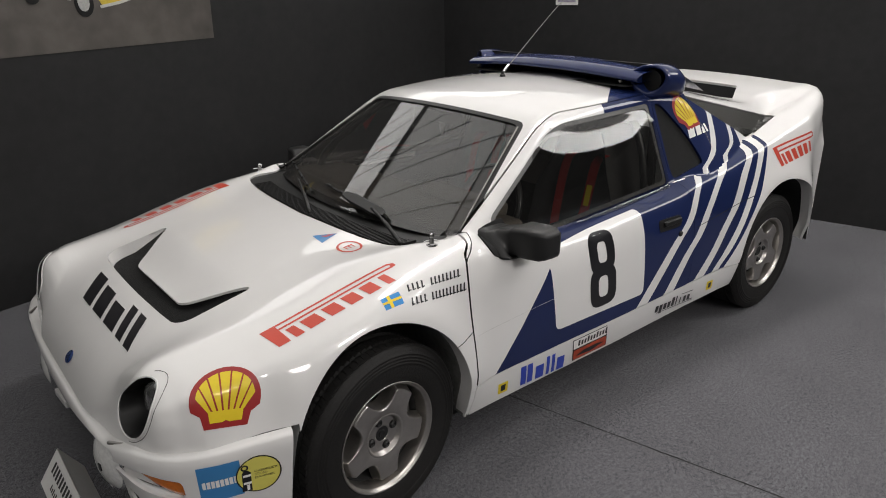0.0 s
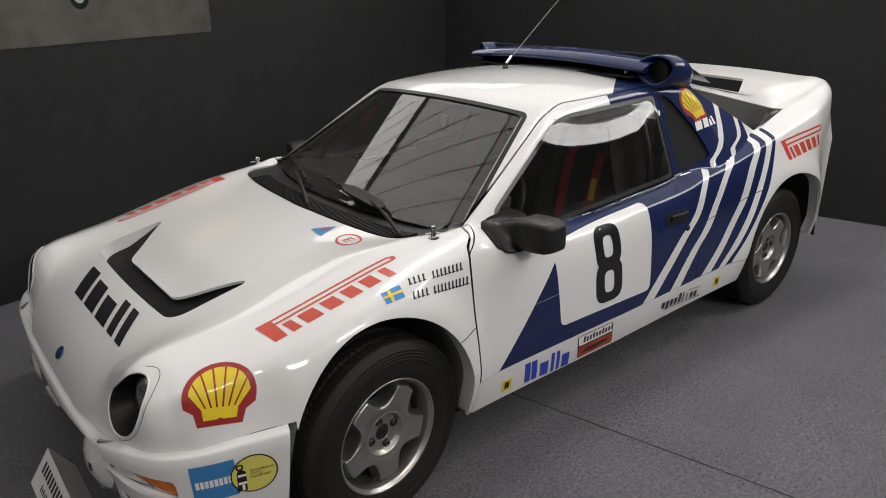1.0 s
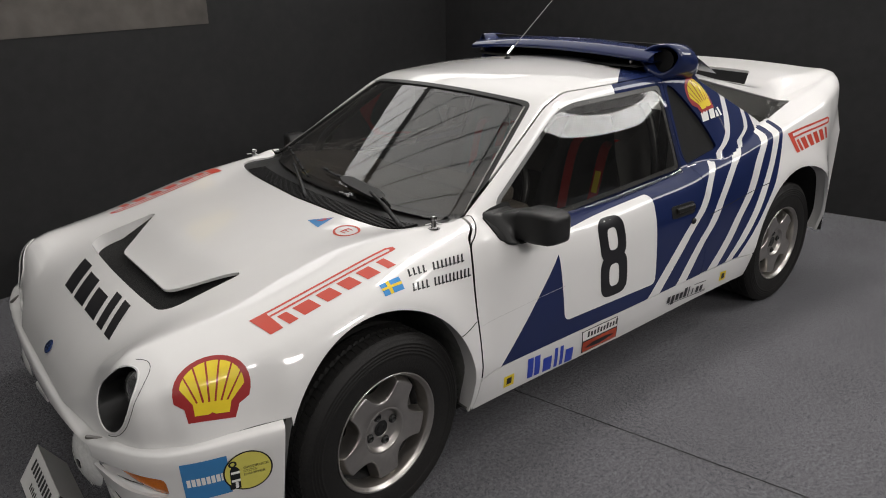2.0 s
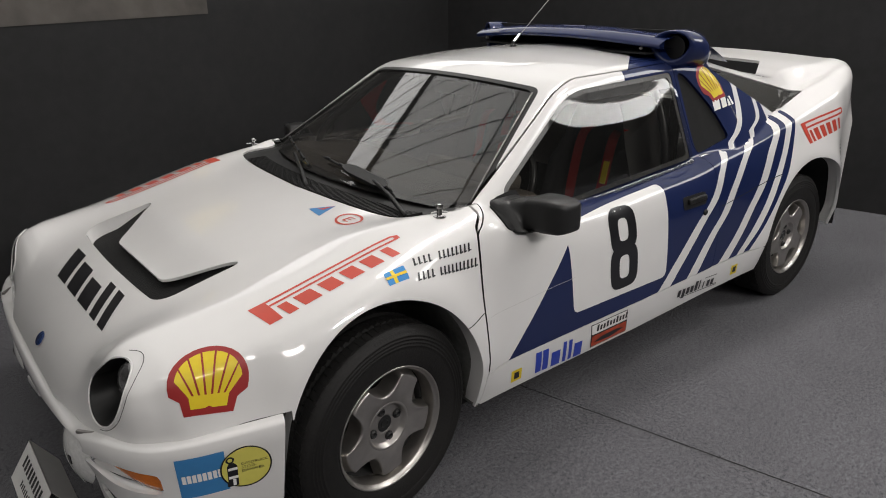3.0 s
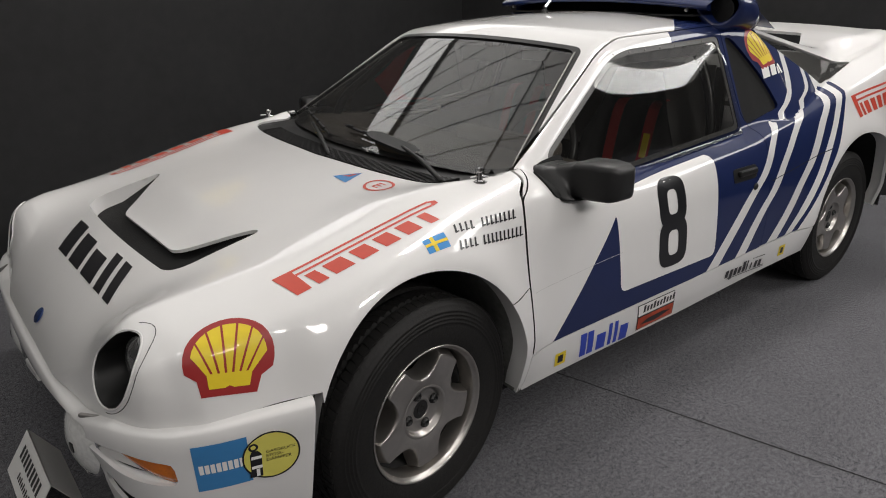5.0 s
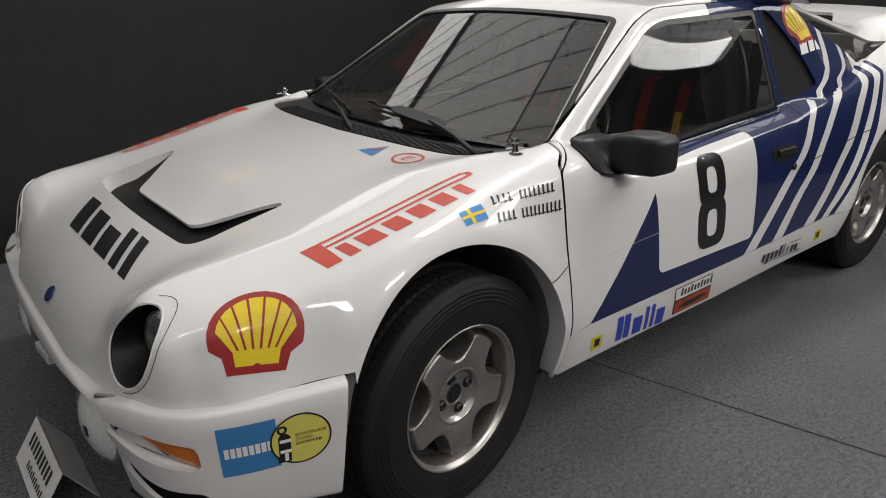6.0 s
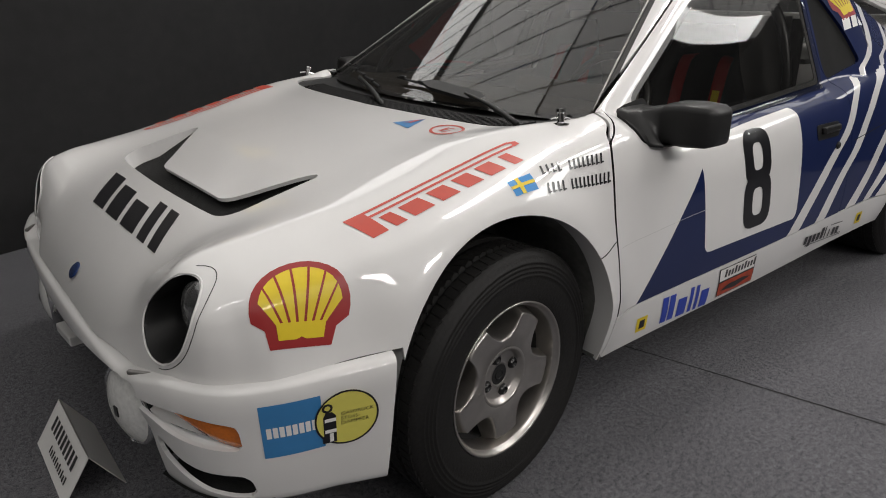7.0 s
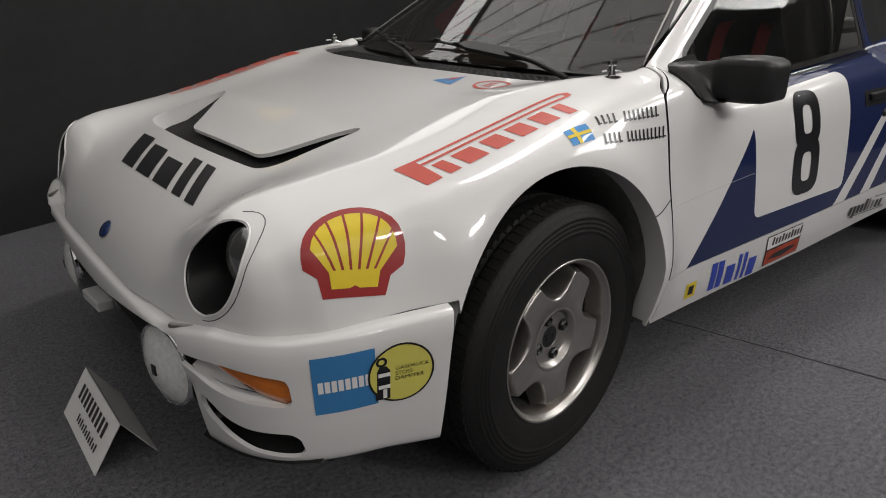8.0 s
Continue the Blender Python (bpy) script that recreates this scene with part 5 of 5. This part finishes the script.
def fan(p0, p1, p2, tree, parent, label):
    """A scallop-shaped sticker: deep red plate with a yellow fan."""
    edge = [(0.20, 0.0), (0.15, 0.20), (0.02, 0.30)]
    for i in range(17):
        t = math.pi * (1.03 - 1.06 * i / 16)
        edge.append((0.5 + 0.5 * math.cos(t), 0.46 + 0.54 * max(math.sin(t), -0.1)))
    edge += [(0.98, 0.30), (0.85, 0.20), (0.80, 0.0)]
    plate = decal("fan_sticker", [[(0.5, 0.3), a, b] for a, b in zip(edge, edge[1:] + edge[:1])], p0, p1, p2, tree, DEEPRED, parent, label)
    rays = []
    for i in range(7):
        a0, a1 = math.pi * (0.985 - 0.97 * (i + 0.07) / 7), math.pi * (0.985 - 0.97 * (i + 0.93) / 7)
        base = 0.24 + 0.52 * (i + 0.18) / 7, 0.24 + 0.52 * (i + 0.82) / 7
        tip = lambda a: (0.5 + 0.415 * math.cos(a), 0.46 + 0.45 * math.sin(a))
        rays.append([(base[0], 0.255), (base[1], 0.255), tip(a1), tip((a0 + a1) / 2), tip(a0)])
    rays.append([(0.28, 0.09), (0.45, 0.09), (0.5, 0.115), (0.55, 0.09), (0.72, 0.09), (0.745, 0.255), (0.76, 0.27), (0.24, 0.27), (0.255, 0.255)])
    for r in rays:
        decal("fan_ray", [r], p0, p1, p2, tree, YELLOW, plate, lift=0.0020)
    return plate


def long_bars(p0, p1, p2, tree, parent, label):
    """A red word mark as plain shapes: a long double bar over a row of slanted blocks."""
    polys = [[(0.0, 1.0), (0.035, 0.0), (0.115, 0.0), (0.10, 1.0)], rect(0.09, 0.96, 0.91, 1.0), [(0.95, 1.0), (1.0, 0.90), (1.0, 0.72), (0.96, 0.68), (0.945, 0.74), (0.965, 0.80), (0.965, 0.88), (0.945, 0.91)], rect(0.105, 0.95, 0.68, 0.77)]
    for a0, a1 in ((0.155, 0.215), (0.255, 0.365), (0.41, 0.51), (0.555, 0.65), (0.695, 0.79), (0.845, 0.905)):
        polys.append(rect(a0, a1, 0.0, 0.56, -0.04))
    return decal("red_bar_sticker", polys, p0, p1, p2, tree, RED, parent, label)


long_bars((-0.305, -0.757, 0.715), (0.178, -0.752, 0.803), (-0.313, -0.680, 0.744), CLIP_TREE, front_clip, "red bar-shaped sponsor sticker")
long_bars((0.150, 0.655, 0.83), (-0.330, 0.655, 0.75), (0.146, 0.568, 0.84), CLIP_TREE, front_clip, "red bar-shaped sponsor sticker")
fan((-0.583, -0.784, 0.577), (-0.403, -0.847, 0.569), (-0.528, -0.686, 0.693), CLIP_TREE, front_clip, "red and yellow scallop-shaped sticker")
word = [rect(0.0, 0.18, 0.0, 1.0), rect(0.23, 0.42, 0.0, 0.86), rect(0.47, 0.66, 0.0, 0.72), rect(0.715, 0.815, 0.0, 1.0), rect(0.865, 0.965, 0.0, 1.0)]
decal("black_bar_sticker", word, (-0.606, 0.185, 0.643), (-0.602, -0.365, 0.643), (-0.510, 0.280, 0.690), CLIP_TREE, BLACKVINYL, front_clip, "bold black bar-shaped sponsor sticker", cell=0.025)
flag0 = ((0.040, -0.828, 0.758), (0.108, -0.830, 0.766), (0.042, -0.792, 0.777))
flag = decal("flag_sticker", [rect(0, 1, 0, 1)], *flag0, CLIP_TREE, [mat("flag_blue", (0.03, 0.24, 0.58), 0.4, coat=0.3)], front_clip, "small blue flag sticker with yellow cross")
decal("flag_cross", [rect(0, 1, 0.4, 0.6), rect(0.3, 0.46, 0, 0.4), rect(0.3, 0.46, 0.6, 1)], *flag0, CLIP_TREE, YELLOW, flag, lift=0.002)
rows2 = []
for b0, b1, spans in ((0.62, 0.90, ((0.02, 0.30), (0.38, 0.88))), (0.10, 0.38, ((0.05, 0.32), (0.38, 0.98)))):
    for a0, a1 in spans:
        k = int((a1 - a0) / 0.06)
        for i in range(k):
            a = a0 + (a1 - a0) * i / k
            rows2.append(rect(a, a + 0.026, b0 + 0.04 * a, b1 + 0.04 * a, 0.06))
            rows2.append(rect(a + 0.026, a + 0.05, b0 + 0.04 * a + 0.02, b0 + 0.06 + 0.04 * a, 0.06))
tagged(decal("crew_lettering", rows2, (0.118, -0.836, 0.738), (0.372, -0.850, 0.738), (0.130, -0.776, 0.802), CLIP_TREE, BLACKVINYL, front_clip, "two rows of small black bars"), "two rows of small black bars", kind="stuff")
e0 = ((0.103, -0.400, 0.84), (0.103, -0.510, 0.84), (0.188, -0.400, 0.85))
ering = decal("ring_sticker", band(oval(0.5, 0.5, 0.5, 0.5), oval(0.5, 0.5, 0.42, 0.40)), *e0, CLIP_TREE, RED, front_clip, "red oval ring sticker with a letter E")
decal("ring_letter", fit_box(letters("E"), 0.36, 0.64, 0.30, 0.70), *e0, CLIP_TREE, RED, ering)
t0 = ((0.101, -0.258, 0.83), (0.101, -0.348, 0.83), (0.186, -0.258, 0.84))
trio = decal("triangle_sticker", [[(0.0, 0.10), (0.95, 0.0), (0.66, 0.95)]], *t0, CLIP_TREE, SKYBLUE, front_clip, "small blue triangle sticker with red")
decal("triangle_mark", [[(0.30, 0.30), (0.60, 0.40), (0.66, 0.95), (0.55, 0.55)], [(0.35, 0.55), (0.62, 0.62), (0.64, 0.72), (0.45, 0.62)]], *t0, CLIP_TREE, RED, trio, lift=0.002)

b0 = ((-0.585, -0.806, 0.357), (-0.478, -0.848, 0.361), (-0.588, -0.804, 0.476))
sq = decal("blue_sticker", [rect(0, 1, 0, 1)], *b0, BUMPER_TREE, SKYBLUE, bumper_ob, "square blue sponsor sticker")
for i in range(8):
    decal("white_bar", [rect(0.08 + 0.105 * i, 0.08 + 0.105 * i + 0.08, 0.38, 0.58)], *b0, BUMPER_TREE, WHITEVINYL, sq, lift=0.002)
r0 = ((-0.496, -0.842, 0.358), (-0.378, -0.882, 0.360), (-0.494, -0.842, 0.480))
rd = decal("round_sticker", [oval(0.5, 0.5, 0.5, 0.5, 40)], *r0, BUMPER_TREE, PALEYELLOW, bumper_ob, "round yellow damper sticker", lift=0.0024)
decal("round_sticker_edge", band(oval(0.5, 0.5, 0.505, 0.505, 40), oval(0.5, 0.5, 0.475, 0.475, 40)), *r0, BUMPER_TREE, BLACKVINYL, rd, lift=0.0031)
decal("damper_sign", band(oval(0.20, 0.74, 0.085, 0.085, 20), oval(0.20, 0.74, 0.045, 0.045, 20)) + [rect(0.11, 0.33, 0.08, 0.22), rect(0.13, 0.33, 0.22, 0.58), [(0.13, 0.58), (0.33, 0.58), (0.27, 0.66), (0.17, 0.66)]], *r0, BUMPER_TREE, BLACKVINYL, rd, lift=0.0031)
decal("damper_light", [rect(0.15, 0.33, 0.48, 0.545), rect(0.15, 0.33, 0.27, 0.335), rect(0.22, 0.28, 0.10, 0.26)], *r0, BUMPER_TREE, WHITEVINYL, rd, lift=0.0037)
for text, b1 in (("GASDRUCK", 0.56), ("STOSS-", 0.47), ("D\u00c4MPFER", 0.38)):
    decal("sticker_word", fit_box(letters(text), 0.41, 0.93 if len(text) > 7 else (0.70 if len(text) == 6 else 0.85), b1, b1 + (0.062 if len(text) != 7 else 0.078)), *r0, BUMPER_TREE, BLACKVINYL, rd, lift=0.0031)

door_l = [o for o in bpy.data.objects if o.name.startswith("door") and o.parent == car and o.name.split(".")[0] == "door"][0]
sill_l = [o for o in bpy.data.objects if o.name.split(".")[0] == "sill"][0]
rear_ob = bpy.data.objects["rear_bodywork"]
n0 = ((1.018, -0.86, 0.457), (1.180, -0.86, 0.457), (1.018, -0.86, 0.764))
eight = []
eight += band(oval(0.5, 0.735, 0.475, 0.265, 40, 0.55), oval(0.5, 0.735, 0.17, 0.135, 40, 0.6))
eight += band(oval(0.5, 0.275, 0.5, 0.275, 40, 0.55), oval(0.5, 0.275, 0.185, 0.145, 40, 0.6))
decal("race_number", eight, *n0, DOOR_TREE, BLACKVINYL, door_l, "black race number 8", cell=0.03)
h0 = ((0.636, -0.85, 0.255), (0.893, -0.85, 0.241), (0.613, -0.85, 0.345))
decal("blue_bar_sticker", [rect(0.0, 0.115, 0, 1, 0.05), rect(0.14, 0.255, 0, 1, 0.05), rect(0.32, 0.50, 0, 0.72, 0.05), rect(0.56, 0.63, 0, 1, 0.05), rect(0.68, 0.75, 0, 1, 0.05), rect(0.80, 0.97, 0.0, 0.72, 0.05)], *h0, SILL_TREE, BRIGHTBLUE, sill_l, "bright blue bar-shaped sponsor sticker")
m0 = ((0.938, -0.85, 0.249), (1.155, -0.85, 0.249), (0.918, -0.85, 0.354))
mo = decal("label_sticker", [rect(0, 1, 0, 1)], *m0, SILL_TREE, BLACKVINYL, sill_l, "black, white and red parts-brand sticker")
decal("label_white", [rect(0.02, 0.98, 0.56, 0.97)], *m0, SILL_TREE, WHITEVINYL, mo, lift=0.0019)
decal("label_print", [rect(0.07 + 0.088 * i, 0.07 + 0.088 * i + 0.055, 0.66, 0.86 if i % 3 else 0.92, 0.1) for i in range(10)], *m0, SILL_TREE, BLACKVINYL, mo, lift=0.0026)
decal("label_red", [rect(0.02, 0.98, 0.03, 0.50)], *m0, SILL_TREE, [mat("rust_red_vinyl", (0.35, 0.05, 0.02), 0.4, grain=0.5, scale=60)], mo, lift=0.0019)
decal("label_shadow", [[(0.08, 0.2), (0.5, 0.12), (0.92, 0.26), (0.7, 0.36), (0.3, 0.34)]], *m0, SILL_TREE, BLACKVINYL, mo, lift=0.0026)
s0 = ((1.478, -0.85, 0.288), (1.800, -0.85, 0.268), (1.462, -0.85, 0.352))
sp = decal("sill_sticker", [rect(0.08, 1.0, 0.02, 0.09), rect(0.70, 1.0, 0.86, 0.93), rect(0.9, 1.0, 0.12, 0.2)], *s0, SILL_TREE, [mat("grey_vinyl", (0.12, 0.12, 0.12), 0.4)], sill_l, "small black and grey bar sticker")
spr = decal("sill_sticker_print", [rect(0.02 + 0.1 * i, 0.02 + 0.1 * i + (0.068 if i not in (5, 6) else 0.03), 0.16 if i != 1 else -0.05, 0.66 if i not in (4, 5) else 0.9, 0.06) for i in range(9)], *s0, SILL_TREE, BLACKVINYL, sp, lift=0.0019)
tagged(spr, "row of small black bars", kind="stuff")
# Flat dark strips put the shade in the panel joints into colour.
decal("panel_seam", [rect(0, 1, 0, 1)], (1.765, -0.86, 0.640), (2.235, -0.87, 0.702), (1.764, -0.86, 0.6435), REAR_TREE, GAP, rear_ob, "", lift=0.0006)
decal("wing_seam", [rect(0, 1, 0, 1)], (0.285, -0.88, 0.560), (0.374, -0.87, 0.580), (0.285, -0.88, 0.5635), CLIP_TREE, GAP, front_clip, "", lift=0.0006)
for x, z in ((0.515, 0.266), (1.905, 0.286)):
    q0 = ((x, -0.85, z), (x + 0.050, -0.85, z - 0.001), (x - 0.004, -0.85, z + 0.048))
    ys = decal("square_sticker", [rect(0, 1, 0, 1)], *q0, SILL_TREE, YELLOW, sill_l, "small yellow square sticker with black middle")
    decal("square_middle", [rect(0.26, 0.74, 0.22, 0.80)], *q0, SILL_TREE, BLACKVINYL, ys, lift=0.002)
long_bars((2.485, -0.84, 0.805), (2.835, -0.85, 0.850), (2.452, -0.81, 0.905), REAR_TREE, rear_ob, "red bar-shaped sponsor sticker")
fan((1.842, -0.70, 1.063), (1.965, -0.68, 1.075), (1.782, -0.61, 1.203), REAR_TREE, rear_ob, "red and yellow scallop-shaped sticker")
decal("white_bar_sticker", [rect(0.0, 0.2, 0.0, 1), rect(0.25, 0.42, 0, 1), rect(0.47, 0.65, 0, 0.72), rect(0.70, 0.79, 0, 1), rect(0.85, 0.94, 0, 1)], (1.858, -0.69, 1.018), (2.040, -0.68, 1.030), (1.858, -0.67, 1.055), REAR_TREE, WHITEVINYL, rear_ob, "white bar-shaped sponsor sticker")

# ---------------------------------------------------------------- things on the stand
card = thing("tent_card", "folded white tent card with printed bars on carpet", "card")
TH = 0.0025
ridge = [Vector((-0.805, 0.126, 0.112)), Vector((-0.805, -0.212, 0.112))]
for foot_x, mt in ((-0.881, CARD), (-0.735, CARD)):
    feet = [Vector((foot_x, 0.123, 0.0)), Vector((foot_x, -0.212, 0.0))]
    bm = bmesh.new()
    off = Vector((TH, 0, 0))
    a = [bm.verts.new(p) for p in (feet[0], feet[1], ridge[1], ridge[0])]
    b = [bm.verts.new(p + off) for p in (feet[0], feet[1], ridge[1], ridge[0])]
    bm.faces.new(a[::-1])
    bm.faces.new(b)
    for i in range(4):
        bm.faces.new((a[i], a[(i + 1) % 4], b[(i + 1) % 4], b[i]))
    bmesh.ops.recalc_face_normals(bm, faces=bm.faces)
    part("card_leaf", bm, mt, card)
bm = bmesh.new()
c0, cu, cv = Vector((-0.881, 0.123, 0.0)), Vector((0, -0.335, 0)), Vector((0.076, 0, 0.112))
cn = Vector((-0.112, 0, 0.076)).normalized() * 0.0012
spans = [rect(0.13 + 0.083 * i, 0.13 + 0.083 * i + 0.05, 0.50, 0.80) for i in range(9)] + [rect(0.30 + 0.05 * i, 0.30 + 0.05 * i + 0.028, 0.20, 0.32 if i % 2 else 0.36) for i in range(11)]
for r in spans:
    bm = bmesh.new()
    bm.faces.new([bm.verts.new(c0 + cu * a + cv * b + cn) for a, b in r])
    part("printed_bar", bm, INK, card)

bm = bmesh.new()
p, q = Vector((0.70, -0.03, 0.0015)), Vector((1.60, -3.57, 0.0015))
w = Vector((0.0025, 0.0006, 0))
bm.faces.new([bm.verts.new(v) for v in (p - w, q - w, q + w, p + w)])
tagged(part("carpet_seam", bm, MATT), "dark seam between two carpet strips", "seam", kind="structure")


# wall print: a dark photograph with plain shapes
def wall_pt(a, b, z):
    x, y = stand_point(a, b)
    return Vector((x, y, z))


pr = thing("wall_print", "large photo print of a car on dark ground", "poster")


def wall_poly(name, pts, out, material, label=""):
    bm = bmesh.new()
    fr = [bm.verts.new(wall_pt(a, out, z)) for a, z in pts]
    bk = [bm.verts.new(wall_pt(a, out - 0.0035, z)) for a, z in pts]
    bm.faces.new(fr)
    bm.faces.new(bk[::-1])
    for i in range(len(pts)):
        j = (i + 1) % len(pts)
        bm.faces.new((fr[i], fr[j], bk[j], bk[i]))
    bmesh.ops.recalc_face_normals(bm, faces=bm.faces)
    return part(name, bm, material, pr, label)


GROUND = mat("print_ground", (0.075, 0.067, 0.060), 0.5, grain=0.4, scale=7)
wall_poly("print_sheet", [(2.66, 1.385), (4.9, 1.345), (4.9, 2.36), (2.64, 2.36)], 0.006, GROUND, "brown-grey photographed ground")
wall_poly("print_car_body", [(3.02, 1.70), (3.30, 1.625), (3.40, 1.605), (3.43, 1.66), (3.44, 1.80), (2.98, 1.80)], 0.010, [mat("print_yellow", (0.55, 0.42, 0.05), 0.5, grain=0.1)])
wall_poly("print_car_sill", [(3.02, 1.69), (3.30, 1.615), (3.415, 1.595), (3.42, 1.61), (3.30, 1.632), (3.02, 1.71)], 0.014, [mat("print_white", (0.5, 0.5, 0.48), 0.5, grain=0.1)])
wall_poly("print_car_flank", [(3.58, 1.64), (3.80, 1.67), (3.95, 1.70), (3.95, 1.84), (3.56, 1.84)], 0.010, [mat("print_grey", (0.4, 0.4, 0.39), 0.5, grain=0.1)])
wall_poly("print_wheel", [(3.51 + 0.055 * math.cos(t * math.pi / 10), 1.625 + 0.075 * math.sin(t * math.pi / 10)) for t in range(20)], 0.012, MATT)
wall_poly("print_wheel_rim", [(3.515 + 0.034 * math.cos(t * math.pi / 10), 1.63 + 0.05 * math.sin(t * math.pi / 10)) for t in range(20)], 0.016, [mat("print_silver", (0.35, 0.35, 0.34), 0.5, grain=0.3)])
wall_poly("print_wheel", [(3.79 + 0.04 * math.cos(t * math.pi / 10), 1.665 + 0.04 * math.sin(t * math.pi / 10)) for t in range(20)], 0.012, MATT)

tag = thing("wall_label", "small white framed label on the black wall", "label")
lab = Vector(stand_point(0.004, 1.294)).to_3d()
part("label_frame", box_bm(0.008, 0.205, 0.15, pose(lab.x, lab.y, 1.605, 0, 0, 14.8), 0.001), CARD, tag)
part("label_print", box_bm(0.004, 0.165, 0.11, pose(lab.x - 0.006, lab.y - 0.0015, 1.609, 0, 0, 14.8)), [mat("lilac_print", (0.35, 0.33, 0.42), 0.6, grain=0.3)], tag)

# Thin grey strip: the door crease's shade is painted, not modelled.
decal("door_crease", [rect(0, 1, 0, 1)], (0.40, -0.86, 0.5560), (0.82, -0.86, 0.5717), (0.40, -0.86, 0.5573), DOOR_TREE, [mat("crease_shade", (0.48, 0.475, 0.46), 0.5)], door_l, "", lift=0.0005)

# ---------------------------------------------------------------- the hall above and around: out of view, added for light and reflections
CEIL = 4.6
slab("ceiling", [stand_point(14, 9.0), stand_point(-6, 9.0), stand_point(-6, -7), stand_point(14, -7)], CEIL, CEIL + 0.1, CEILING, "pale hall ceiling sheet with added glow and dark joints", "ceiling")
# Unseen walls, added to close the room for bounce light and reflections.
for k, (a, b, c, d) in enumerate(((14, 17, -6, 17), (-6, 17, -6, -7), (-6, -7, 14, -7), (14, -7, 14, 17))):
    p, q = Vector(stand_point(a, b)), Vector(stand_point(c, d))
    n = (q - p).normalized()
    n = Vector((-n.y, n.x)) * 0.1
    slab("wall_hall", [p, q, q + n, p + n], 0, CEIL, HALLWALL, "unseen grey hall wall added for reflections", "wall")
for k in range(40):
    a = -5.9 + 0.42 * k
    p, q = Vector(stand_point(a, 7.0)), Vector(stand_point(a, -7))
    n = (q - p).normalized()
    n = Vector((-n.y, n.x)) * 0.009
    slab("ceiling_joint", [p - n, q - n, q + n, p + n], CEIL - 0.05, CEIL - 0.03, BEAM, "dark ceiling joint", "beam")
for b, w in ((-1.95, 0.09), (0.62, 0.012), (3.2, 0.09), (5.8, 0.012), (-4.6, 0.012)):
    p, q = Vector(stand_point(14, b)), Vector(stand_point(-6, b))
    n = (q - p).normalized()
    n = Vector((-n.y, n.x)) * w
    slab("ceiling_beam", [p - n, q - n, q + n, p + n], CEIL - 0.08, CEIL - 0.052, BEAM, "dark ceiling beam", "beam")
slab("roof_light", [stand_point(0.8, 9.15), stand_point(-4.2, 9.15), stand_point(-4.2, 7.1), stand_point(0.8, 7.1)], CEIL - 0.04, CEIL - 0.01, ROOFLIGHT, "bright translucent roof light of the hall", "roof light")

# Unseen dark ceiling, added so the lower side window reflects dark.
slab("ceiling_far", [stand_point(14, 17), stand_point(-6, 17), stand_point(-6, 9.0), stand_point(14, 9.0)], CEIL, CEIL + 0.1, UNSEENDARK, "unseen dark ceiling added for the side window's reflection", "ceiling")
slab("roof_glazing", [stand_point(5, -2.15), stand_point(-5.9, -2.15), stand_point(-5.9, -6.5), stand_point(5, -6.5)], CEIL - 0.028, CEIL - 0.004, BACKLIGHT, "added glowing panel beyond the stand wall", "roof light")
slab("roof_sheet", [stand_point(5, 0.58), stand_point(-5.9, 0.58), stand_point(-5.9, -1.83), stand_point(5, -1.83)], CEIL - 0.028, CEIL - 0.004, ROOFGLOW, "added glowing sheet for the windscreen's reflection", "roof light")
slab("roof_glazing", [stand_point(-2.6, 4.5), stand_point(-5.9, 4.5), stand_point(-5.9, 0.66), stand_point(-2.6, 0.66)], CEIL - 0.028, CEIL - 0.004, BACKLIGHT, "added glowing panel over the stand's corner", "roof light")
